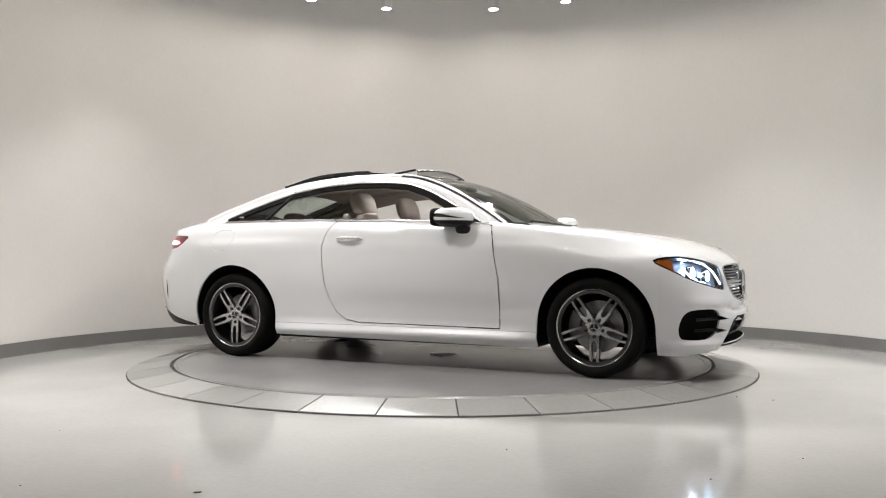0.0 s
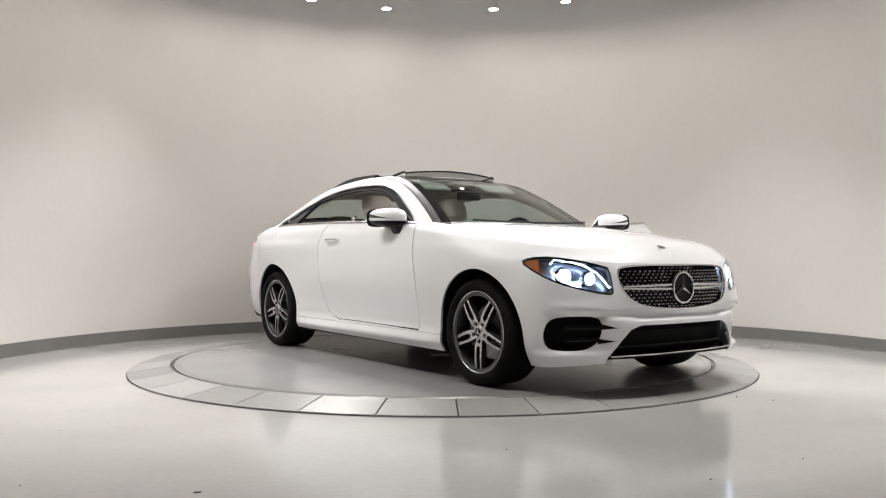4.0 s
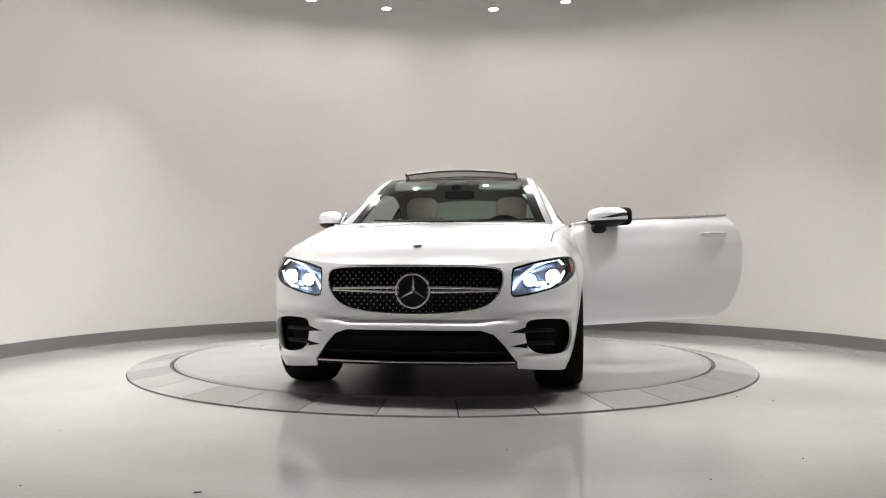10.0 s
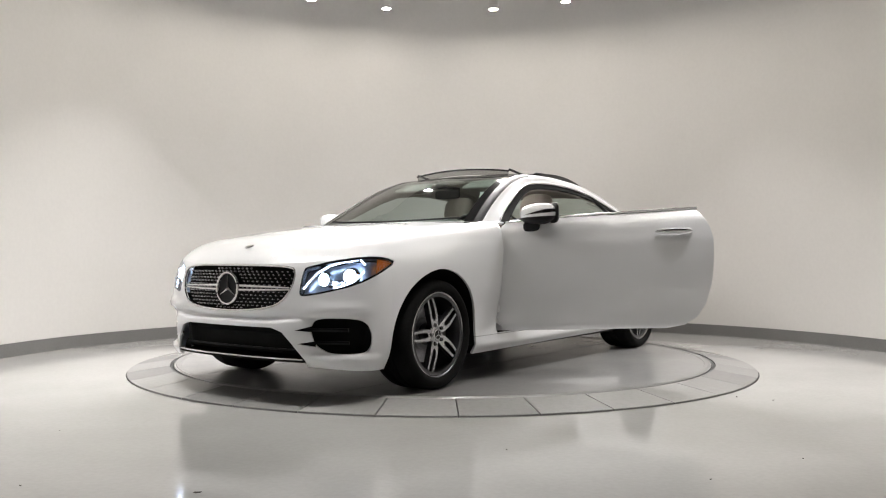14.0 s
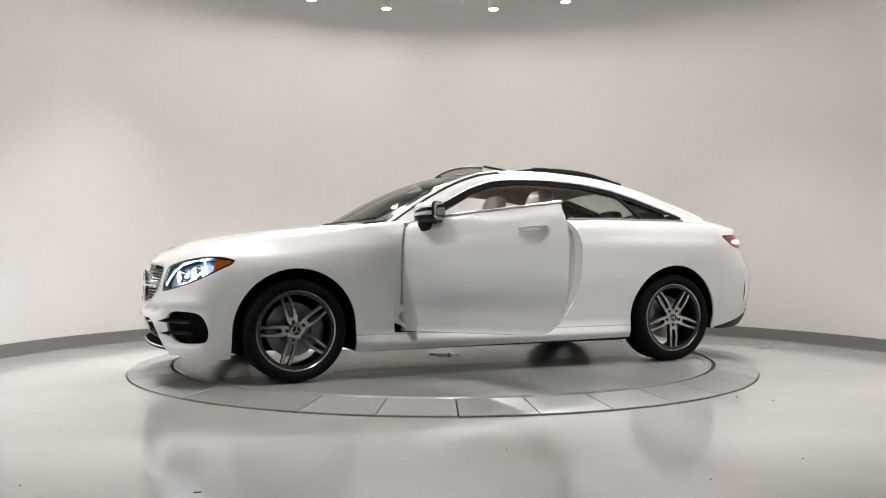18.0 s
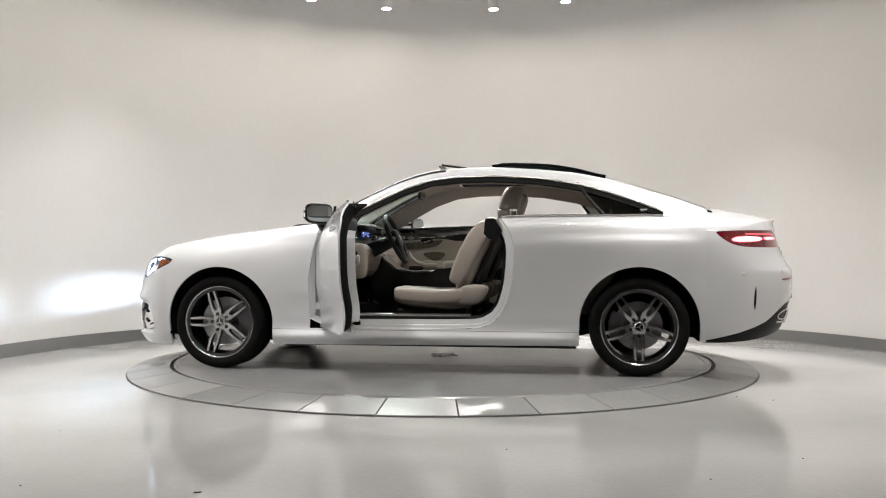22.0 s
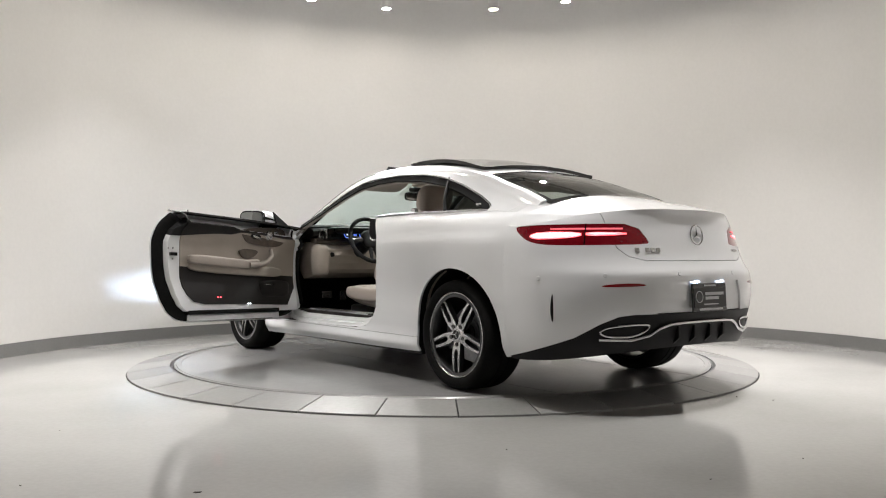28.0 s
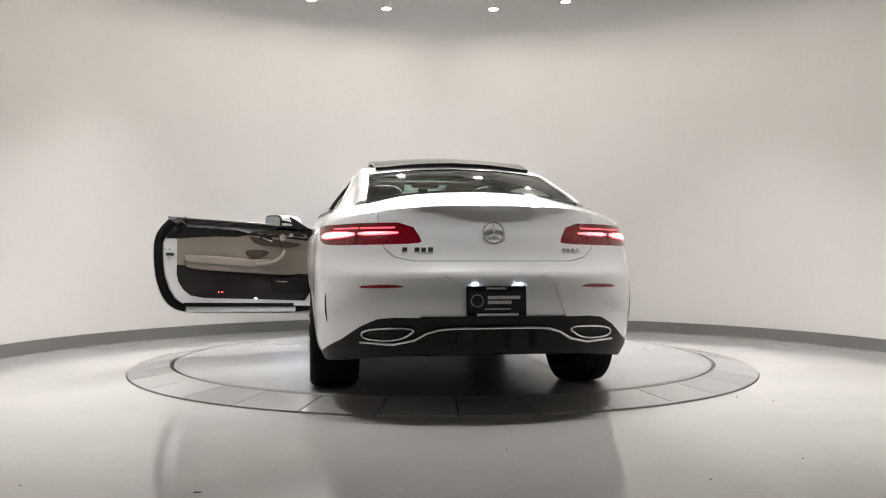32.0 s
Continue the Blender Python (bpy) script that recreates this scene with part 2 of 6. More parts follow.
M_CARPET = mat("black_carpet", (0.006, 0.006, 0.006), 0.95, grain=0.4, grain_scale=300, bump=0.5, bump_scale=700, spec=0.05)
M_DASH = mat("dark_dash_skin", (0.013, 0.011, 0.0105), 0.6, grain=0.15, grain_scale=200, bump=0.2, bump_scale=450, spec=0.3)
M_WOOD = mat("dark_brown_wood", (0.075, 0.058, 0.046), 0.30, coat=0.3, grain=0.3, grain_scale=35, stain=0.2, stain_scale=9)


def glass_mat(name, tint, rough=0.02, clear=0.9):
    m = bpy.data.materials.new(name)
    m.use_nodes = True
    nt = m.node_tree
    nt.nodes.remove(nt.nodes["Principled BSDF"])
    t = nt.nodes.new("ShaderNodeBsdfTransparent")
    t.inputs[0].default_value = (*tint, 1)
    g = nt.nodes.new("ShaderNodeBsdfGlossy")
    g.inputs["Roughness"].default_value = rough
    lw = nt.nodes.new("ShaderNodeLayerWeight")
    lw.inputs[0].default_value = 0.5
    up = nt.nodes.new("ShaderNodeMath")
    up.operation = "POWER"
    up.inputs[1].default_value = 5.0
    fr = nt.nodes.new("ShaderNodeMath")
    fr.operation = "MULTIPLY_ADD"
    fr.inputs[1].default_value, fr.inputs[2].default_value = 0.92, 0.06
    nt.links.new(lw.outputs["Facing"], up.inputs[0])
    nt.links.new(up.outputs[0], fr.inputs[0])
    mix = nt.nodes.new("ShaderNodeMixShader")
    nt.links.new(fr.outputs[0], mix.inputs[0])
    nt.links.new(t.outputs[0], mix.inputs[1])
    nt.links.new(g.outputs[0], mix.inputs[2])
    nt.links.new(mix.outputs[0], nt.nodes["Material Output"].inputs[0])
    return m


M_WINDSCREEN = glass_mat("windscreen_glass", (0.48, 0.55, 0.52))
M_TINT = glass_mat("tinted_glass", (0.16, 0.18, 0.17))
M_REARGLASS = glass_mat("rear_glass", (0.58, 0.66, 0.61))
M_ROOFGLASS = mat("black_roof_glass", (0.006, 0.006, 0.007), 0.05, coat=0.3, grain=0.1, grain_scale=40)
M_LENSCLEAR = glass_mat("clear_lens", (0.86, 0.90, 0.97))
M_LENSRED = glass_mat("red_lens", (0.55, 0.015, 0.03))
M_MIRROR = mat("mirror_glass", (0.36, 0.38, 0.39), 0.02, metal=1.0)


# ---- surface tools: a vertex is a row of place (3) and normal (3) ----
def curve(xs, ys):
    """A smooth monotone curve through knots."""
    xs, ys = np.array(xs, float), np.array(ys, float)
    h, d = np.diff(xs), np.diff(ys) / np.diff(xs)
    m = np.zeros(len(xs))
    m[0], m[-1] = d[0], d[-1]
    for i in range(1, len(xs) - 1):
        if d[i - 1] * d[i] > 0:
            w1, w2 = 2 * h[i] + h[i - 1], h[i] + 2 * h[i - 1]
            m[i] = (w1 + w2) / (w1 / d[i - 1] + w2 / d[i])

    def f(x):
        if x <= xs[0]:
            return ys[0] + m[0] * (x - xs[0])
        if x >= xs[-1]:
            return ys[-1] + m[-1] * (x - xs[-1])
        i = int(np.searchsorted(xs, x, "right")) - 1
        t = (x - xs[i]) / h[i]
        return ((1 + 2 * t) * (1 - t) ** 2 * ys[i] + t * (1 - t) ** 2 * h[i] * m[i] + t * t * (3 - 2 * t) * ys[i + 1] + t * t * (t - 1) * h[i] * m[i + 1])

    return f


def spline(ctrl, v):
    """Catmull-Rom through control points, v counted in points."""
    n = len(ctrl)
    i = min(max(int(math.floor(v)), 0), n - 2)
    t = v - i
    p1, p2 = ctrl[i], ctrl[i + 1]
    p0 = ctrl[i - 1] if i else 2 * p1 - p2
    p3 = ctrl[i + 2] if i + 2 < n else 2 * p2 - p1
    return 0.5 * (2 * p1 + (p2 - p0) * t + (2 * p0 - 5 * p1 + 4 * p2 - p3) * t * t + (3 * p1 - p0 - 3 * p2 + p3) * t ** 3)


def sheet(f, us, vs, out=(0, 0, 0)):
    """Quads of the surface f(u, v), with normals that point away from the place out."""
    g = np.array([[f(u, v) for v in vs] for u in us], float)
    du, dv = np.gradient(g, axis=0), np.gradient(g, axis=1)
    for _ in range(2):  # rows that shrink to a point take their neighbours' directions
        flat = np.linalg.norm(dv, axis=2) < 1e-7
        dv[flat] = np.roll(dv, 1, axis=0)[flat]
        flat = np.linalg.norm(du, axis=2) < 1e-7
        du[flat] = np.roll(du, 1, axis=1)[flat]
    nn = np.cross(du, dv)
    nn /= np.linalg.norm(nn, axis=2, keepdims=True) + 1e-15
    flip = np.einsum("ijk,ijk->ij", nn, g - np.array(out)) < 0
    nn[flip] *= -1
    rows = np.concatenate([g, nn], axis=2)
    fs = []
    for i in range(len(us) - 1):
        for j in range(len(vs) - 1):
            fs.append([rows[i][j], rows[i + 1][j], rows[i + 1][j + 1], rows[i][j + 1]])
    return fs


XZ = lambda p: (p[0], p[2])
XY = lambda p: (p[0], p[1])
YZ = lambda p: (p[1], p[2])
FRONT = lambda p: (p[1] + 2.28 - p[0], p[2])
REAR = lambda p: (p[1] + p[0] + 2.545, p[2])


def half(face, key, a, b):
    """The parts of a polygon to the left and to the right of the line from a to b."""
    d = []
    for p in face:
        q = key(p)
        d.append((b[0] - a[0]) * (q[1] - a[1]) - (b[1] - a[1]) * (q[0] - a[0]))
    ins, outs = [], []
    for i, p in enumerate(face):
        j = (i + 1) % len(face)
        (ins if d[i] >= 0 else outs).append(p)
        if abs(d[i]) < 1e-12 and d[i] >= 0:
            outs.append(p)
        if d[i] * d[j] < 0:
            m = p + (face[j] - p) * (d[i] / (d[i] - d[j]))
            ins.append(m)
            outs.append(m)
    return (ins if len(ins) > 2 else None), (outs if len(outs) > 2 and min(d) < -1e-12 else None)


def ccw(poly):
    s = sum(poly[i - 1][0] * poly[i][1] - poly[i][0] * poly[i - 1][1] for i in range(len(poly)))
    return poly if s > 0 else poly[::-1]


def cut(faces, poly, key, inset=0.0):
    """Faces inside and outside of a convex outline in the plane that key gives. inset: how far its sides are moved in."""
    poly = ccw(list(poly))
    sides = []
    for i in range(len(poly)):
        a, b = np.array(poly[i - 1], float), np.array(poly[i], float)
        d = np.array((-(b - a)[1], (b - a)[0])) / (np.linalg.norm(b - a) + 1e-12) * inset
        sides.append((a + d, b + d))
    lo = [min(p[k] for p in poly) for k in (0, 1)]
    hi = [max(p[k] for p in poly) for k in (0, 1)]
    ins, outs = [], []
    for f in faces:
        q = [key(p) for p in f]
        if any(max(a[k] for a in q) < lo[k] or min(a[k] for a in q) > hi[k] for k in (0, 1)):
            outs.append(f)
            continue
        rest, cast = f, []
        for a, b in sides:
            rest, o = half(rest, key, a, b)
            if o:
                cast.append(o)
            if not rest:
                break
        if rest:
            ins.append(rest)
            outs += cast
        else:
            outs.append(f)
    return ins, outs


def grow(poly, d):
    """A convex outline moved outwards by d."""
    poly = ccw(list(poly))
    n, res = len(poly), []
    for i in range(n):
        a, b, c = (np.array(poly[k % n], float) for k in (i - 1, i, i + 1))
        e1, e2 = b - a, c - b
        n1, n2 = np.array((e1[1], -e1[0])) / np.linalg.norm(e1), np.array((e2[1], -e2[0])) / np.linalg.norm(e2)
        m = n1 + n2
        res.append(tuple(b + m * d / max(0.35, 1 + n1 @ n2)))
    return res


def smooth_poly(poly, times=2):
    """Rounds the corners of an outline."""
    for _ in range(times):
        res = []
        for i in range(len(poly)):
            a, b = np.array(poly[i], float), np.array(poly[(i + 1) % len(poly)], float)
            res += [tuple(a * 0.75 + b * 0.25), tuple(a * 0.25 + b * 0.75)]
        poly = res
    return poly


def mirrored(faces):
    return [[p * np.array((1, -1, 1, 1, -1, 1)) for p in f[::-1]] for f in faces]


def shifted(faces, d):
    return [[np.concatenate([p[:3] + p[3:] * d, p[3:]]) for p in f] for f in faces]


def panel(name, faces, material, parent, label="", rim=0.014, place=None):
    """One mesh from faces, with their own smooth normals and a turned-in rim along open edges."""
    index, verts, polys, norms = {}, [], [], []

    def vid(p):
        k = tuple(round(c * 20000) for c in p)
        if k not in index:
            index[k] = len(verts)
            verts.append(tuple(p))
        return index[k]

    ends, nrm = {}, {}
    for f in faces:
        c = [q[:3] for q in f]
        fn = np.zeros(3)
        for i in range(len(c)):
            fn += np.cross(c[i - 1], c[i])
        mean = sum(q[3:] for q in f)
        if fn @ mean < 0:
            f = f[::-1]
        ids, keep = [], []
        for q in f:
            k = vid(q[:3])
            if k not in ids:
                ids.append(k)
                keep.append(q[3:])
                nrm[k] = q[3:]
        if len(ids) < 3:
            continue
        polys.append(ids)
        norms += [tuple(n / (np.linalg.norm(n) + 1e-12)) for n in keep]
        for i in range(len(ids)):
            e = (ids[i - 1], ids[i])
            ends[e] = ends.get(e, 0) + 1
    if rim:
        inner = {}
        for a, b in list(ends):
            if (b, a) in ends:
                continue
            for k in (a, b):
                if k not in inner:
                    n = nrm[k] / (np.linalg.norm(nrm[k]) + 1e-12)
                    verts.append(tuple(np.array(verts[k]) - n * rim))
                    inner[k] = len(verts) - 1
            q = [b, a, inner[a], inner[b]]
            pa, pb, pc = (np.array(verts[k]) for k in q[:3])
            fn = np.cross(pb - pa, pc - pb)
            fn = fn / (np.linalg.norm(fn) + 1e-12)
            polys.append(q)
            norms += [tuple(fn)] * 4
    me = bpy.data.meshes.new(name)
    me.from_pydata(verts, [], polys)
    me.validate(clean_customdata=False)
    me.shade_smooth()
    if len(me.loops) == len(norms):
        me.normals_split_custom_set(norms)
    me.materials.append(material)
    ob = new(name, me)
    ob.parent = parent
    if place is not None:
        ob.matrix_basis = place
    if label:
        tagged(ob, label)
    return ob


def lin(a, b, n):
    return [a + (b - a) * i / (n - 1) for i in range(n)]


def spread(*stops):
    """Knots with the given count between stops: a, n, b, n, c ..."""
    res = [stops[0]]
    for i in range(1, len(stops), 2):
        a, n, b = res[-1], stops[i], stops[i + 1]
        res += [a + (b - a) * k / n for k in range(1, n + 1)]
    return res


def edge_line(surface_y, poly, lift=0.0):
    """Points of an outline in x and z, laid on a side surface."""
    return [(x, surface_y(x, z) + lift, z) for x, z in poly]


# ---- the car: its form ----
CAR_ON_DISC = pose(-0.012, 0.132, DISC_Z - 0.004)
AXLE_F, AXLE_R, WHEEL_R, ARCH_R = 1.4365, -1.4365, 0.3285, 0.387
XF, XR = 1.842, -1.862
car = tagged(new("car"), "pearl white two-door coupe with open driver's door and lit lamps", "car")

ST = [XR, -1.44, -0.9, -0.3, 0.3, 0.8, 1.2, 1.5, XF]
SIDE_Y = [curve(ST, r) for r in (
    [0.835, 0.862, 0.866, 0.866, 0.866, 0.866, 0.866, 0.860, 0.800],
    [0.868, 0.902, 0.884, 0.886, 0.888, 0.890, 0.897, 0.902, 0.846],
    [0.886, 0.922, 0.880, 0.874, 0.876, 0.880, 0.906, 0.925, 0.872],
    [0.896, 0.930, 0.904, 0.906, 0.910, 0.912, 0.923, 0.930, 0.882],
    [0.895, 0.927, 0.912, 0.914, 0.916, 0.917, 0.921, 0.920, 0.870],
    [0.872, 0.898, 0.906, 0.907, 0.905, 0.898, 0.878, 0.850, 0.828],
    [0.782, 0.796, 0.836, 0.846, 0.842, 0.822, 0.775, 0.740, 0.725])]
SIDE_Z = [curve(ST, r) for r in (
    [0.235, 0.200, 0.195, 0.190, 0.185, 0.180, 0.175, 0.168, 0.160],
    [0.300, 0.290, 0.275, 0.270, 0.265, 0.262, 0.260, 0.258, 0.255],
    [0.430, 0.430, 0.420, 0.415, 0.410, 0.410, 0.410, 0.415, 0.410],
    [0.610, 0.610, 0.600, 0.595, 0.590, 0.590, 0.595, 0.600, 0.570],
    [0.780, 0.785, 0.775, 0.770, 0.765, 0.765, 0.765, 0.755, 0.710],
    [0.925, 0.925, 0.905, 0.900, 0.893, 0.886, 0.876, 0.858, 0.805],
    [1.040, 1.058, 1.058, 1.047, 1.032, 1.002, 0.962, 0.930, 0.872])]
HOOD_Z = curve([0.5, 0.8, 1.04, 1.26, 1.48, 1.7, XF], [1.062, 1.038, 1.012, 0.994, 0.972, 0.942, 0.918])
DECK_Z = curve([XR, -1.7, -1.4], [1.165, 1.22, 1.28])


def section(x, top):
    """Control points of the half section: sill, flank, shoulder, edge, and the hood or the deck."""
    c = [np.array((SIDE_Y[k](x), SIDE_Z[k](x))) for k in range(7)]
    if top is not None:
        zc = top(x)
        y6, z6 = c[6]
        c += [np.array((y6 * 0.62, z6 + (zc - z6) * 0.66)), np.array((y6 * 0.30, z6 + (zc - z6) * 0.93)), np.array((0.0, zc))]
    return c


def ease(a, b, t):
    """0 below a, 1 above b, smooth between."""
    t = min(1.0, max(0.0, (t - a) / (b - a)))
    return t * t * (3 - 2 * t)


def relief(x, z):
    """What the flank stands out of its smooth form: the skirt, the hollow over it, and the line over the rear wheel."""
    mid = ease(-1.12, -0.92, x) * (1 - ease(0.92, 1.10, x))
    skirt = 0.030 * math.exp(-((z - 0.232) / 0.034) ** 2) - 0.009 * math.exp(-((z - 0.325) / 0.035) ** 2)
    z0 = 0.905 + 0.02 * (x + 1.0)
    w = 1 - ease(0.30, 0.42, abs(x + 1.44)) if x < -1.44 else 1 - ease(0.35, 0.80, x + 1.44)
    haunch = 0.011 * w * (1 - ease(z0 - 0.012, z0 + 0.030, z)) * ease(z0 - 0.22, z0 - 0.02, z)
    return mid * skirt + haunch


def side(x, v, top=HOOD_Z):
    y, z = spline(section(x, HOOD_Z if x > 0 else DECK_Z), v)
    return x, y + relief(x, z), z


def side_y(x, z):
    """The flank's half width at a place."""
    c = section(x, HOOD_Z if x > 0 else DECK_Z)
    a, b = 0.0, 6.0
    for _ in range(30):
        m = (a + b) / 2
        if spline(c, m)[1] < z:
            a = m
        else:
            b = m
    return float(spline(c, a)[0]) + relief(x, z)


def upper(x, y):
    """Height of the hood or the deck at a place."""
    c = section(x, HOOD_Z if x > 0 else DECK_Z)
    a, b = 5.0, 9.0
    for _ in range(30):
        m = (a + b) / 2
        if spline(c, m)[0] > y:
            a = m
        else:
            b = m
    return float(spline(c, a)[1])


# nose and tail: plan outlines at each height
NOSE_X = curve([0.15, 0.20, 0.27, 0.40, 0.50, 0.60, 0.70, 0.76, 0.81], [2.17, 2.235, 2.266, 2.284, 2.274, 2.264, 2.244, 2.214, 2.165])
NOSE_N = curve([0.15, 0.45, 0.81], [2.5, 2.25, 1.95])
TAIL_X = curve([0.24, 0.32, 0.42, 0.50, 0.60, 0.69, 0.74, 0.80, 0.88, 0.97, 1.02, 1.05], [-2.41, -2.47, -2.50, -2.53, -2.547, -2.548, -2.518, -2.490, -2.466, -2.443, -2.440, -2.452])
TAIL_N = curve([0.24, 0.6, 0.8, 1.05], [2.5, 2.4, 2.15, 2.0])
W_F = curve(lin(0.15, 0.84, 24), [side_y(XF, z) for z in lin(0.15, 0.84, 24)])
W_R = curve(lin(0.23, 1.03, 24), [side_y(XR, z) for z in lin(0.23, 1.03, 24)])


def plan(a, z, x0, xn, wide, n):
    c, s = max(math.cos(a), 0.0), max(math.sin(a), 0.0)
    return x0 + (xn - x0) * c ** (2 / n), wide * s ** (2 / n), z


def nose_top(a):
    t = math.sin(a)
    return 0.748 + 0.046 * max(0.0, (t - 0.45) / 0.55) ** 1.3


def nose_low(a):
    return 0.205 - 0.045 * math.sin(a) ** 2


def nose_relief(y, z):
    """The chin under the grille drawn in above a sharp lip, the brow over the side intakes, and the lip below them."""
    y = abs(y)
    mid = 1 - ease(0.36, 0.60, y)
    out = ease(0.50, 0.66, y) * (1 - ease(0.79, 0.87, y))
    lip = 0.428 + 0.010 * ease(0.3, 0.5, y)
    chin = -0.030 * ease(lip, lip + 0.012, z) * (1 - ease(lip + 0.012, 0.50, z))
    brow = -0.024 * (1 - ease(0.462, 0.478, z)) * ease(0.235, 0.262, z) + 0.010 * (1 - ease(0.235, 0.262, z))
    swell = 0.012 * math.exp(-((z - 0.505) / 0.03) ** 2)
    return mid * chin + out * (brow + swell)


def nose(a, t):
    z = nose_low(a) + (nose_top(a) - nose_low(a)) * t
    x, y, z = plan(a, z, XF, NOSE_X(z), W_F(z), NOSE_N(z))
    d = nose_relief(y, z) * ease(XF, XF + 0.08, x)
    return x + d * math.cos(a), y + d * math.sin(a), z


def tail_top(a):
    return 1.045 - 0.095 * math.sin(a) ** 4


def tail_low(a):
    return 0.300 - 0.072 * math.sin(a) ** 2


def tail(a, t):
    z = tail_low(a) + (tail_top(a) - tail_low(a)) * t
    return plan(a, z, XR, TAIL_X(z), W_R(z), TAIL_N(z))


def cap(a, t, end, x0, fall):
    """The rounded sheet between the nose's (or tail's) upper edge and the first section behind it."""
    e = np.array(end(a, 1.0))
    y0 = W_F(0.80) * max(math.sin(a), 0) if x0 > 0 else W_R(tail_top(math.pi / 2)) * max(math.sin(a), 0)
    s = np.array((x0, y0, upper(x0, min(y0, 0.838 if x0 > 0 else 0.862))))
    w = math.cos(a)
    if w < 0.05:
        s = s * (w / 0.05) + e * (1 - w / 0.05)
    lean = math.sin(a) ** 2 if x0 > 0 else 0.0
    m = s + (e - s) * (0.76 - 0.34 * lean)
    m[2] = s[2] - (fall + 0.08 * lean) * abs(m[0] - x0)
    if m[2] < e[2] + 0.004:
        m[2] = e[2] + 0.004
    return s * (1 - t) ** 2 + 2 * m * t * (1 - t) + e * t * t


ANG = [radians(a) for a in spread(0.001, 16, 32, 16, 60, 20, 89.999)]
side_f = sheet(side, spread(XR, 24, -1.0, 22, 1.0, 24, XF), spread(0, 7, 1, 8, 2, 24, 5.975), (0, 0, 0.5))
hood_f = sheet(side, spread(0.62, 22, XF), spread(6.01, 16, 9), (1.2, 0, 0))
deck_f = sheet(side, spread(XR, 8, -1.70), spread(6, 16, 9), (-1.8, 0, 0))
nose_f = sheet(nose, ANG, spread(0, 26, 0.60, 12, 1), (1.5, 0, 0.5))
tail_f = sheet(tail, ANG, lin(0, 1, 40), (-1.6, 0, 0.6))
hoodcap_f = sheet(lambda a, t: cap(a, t, nose, XF, 0.20), ANG, lin(0, 1, 14), (1.6, 0, 0.3))
deckcap_f = sheet(lambda a, t: cap(a, t, tail, XR, 0.155), ANG, lin(0, 1, 14), (-1.7, 0, 0.5))


def arch(xc, r, zc=0.328):
    return [(xc + r * math.cos(radians(a)), zc + r * math.sin(radians(a))) for a in range(0, 181, 6)] + [(xc - r, 0.0), (xc + r, 0.0)]


# openings in the flank
_, side_f = cut(side_f, arch(AXLE_F, ARCH_R), XZ)
_, side_f = cut(side_f, arch(AXLE_R, ARCH_R, 0.332), XZ)
DOOR = [(0.787, 0.294), (0.790, 0.55), (0.788, 0.85), (0.765, 0.93), (0.725, 0.985), (0.70, 1.12), (-0.46, 1.12), (-0.535, 1.040), (-0.578, 0.985), (-0.606, 0.930), (-0.621, 0.865), (-0.624, 0.80), (-0.617, 0.68), (-0.603, 0.575),
        (-0.565, 0.45), (-0.510, 0.368), (-0.43, 0.318), (-0.32, 0.300)]
door_f, side_f = cut(side_f, DOOR, XZ)
door_f, _ = cut(door_f, DOOR, XZ, 0.0085)
HEADLAMP = smooth_poly([(0.607, 0.572), (0.66, 0.572), (0.80, 0.590), (1.04, 0.632), (1.22, 0.692), (1.36, 0.757), (1.27, 0.785), (1.10, 0.790), (0.85, 0.765), (0.68, 0.735), (0.636, 0.722), (0.60, 0.60)], 1)
lampside_f, side_f = cut(side_f, HEADLAMP, FRONT)
sill_f, side_f = cut(side_f, [(-1.2, 0.0), (1.2, 0.0), (1.2, 0.287), (-1.2, 0.287)], XZ)
sill_f, _ = cut(sill_f, [(-1.2, 0.0), (1.2, 0.0), (1.2, 0.2845), (-1.2, 0.2845)], XZ)
fender_f = [f for f in side_f if sum(p[0] for p in f) / len(f) > 0.2]
quarter_f = [f for f in side_f if sum(p[0] for p in f) / len(f) <= 0.2]
FUEL = smooth_poly([(-1.66, 0.83), (-1.455, 0.83), (-1.43, 0.995), (-1.66, 0.995)], 1)
fuel_f, right_quarter_f = cut(quarter_f, FUEL, XZ)
fuel_f, _ = cut(fuel_f, FUEL, XZ, 0.0022)

# openings in the nose
core_f = nose_f
lampnose_f, nose_f = cut(nose_f, HEADLAMP, FRONT)
capl, hoodcap_f = cut(hoodcap_f, HEADLAMP, FRONT)
lampnose_f += capl
GRILLE = smooth_poly([(0.0, 0.478), (0.22, 0.487), (0.395, 0.515), (0.47, 0.60), (0.485, 0.70), (0.44, 0.738), (0.0, 0.743)][::1] + [(-0.44, 0.738), (-0.485, 0.70), (-0.47, 0.60), (-0.395, 0.515), (-0.22, 0.487)], 2)
_, nose_f = cut(nose_f, GRILLE, YZ)
INTAKE = [(-0.55, 0.12), (0.55, 0.12), (0.552, 0.222), (0.485, 0.315), (0.43, 0.375), (0.36, 0.398), (-0.36, 0.398), (-0.43, 0.375), (-0.485, 0.315), (-0.552, 0.222)]
_, nose_f = cut(nose_f, INTAKE, YZ)
FOG = smooth_poly([(0.74, 0.452), (0.95, 0.454), (1.11, 0.440), (1.165, 0.36), (1.15, 0.285), (1.10, 0.260), (0.84, 0.260), (0.735, 0.295), (0.695, 0.36), (0.695, 0.42)], 2)
_, nose_f = cut(nose_f, FOG, FRONT)
_, nose_f = cut(nose_f, [(0.74, 0.418), (0.565, 0.386), (0.74, 0.376)], FRONT)
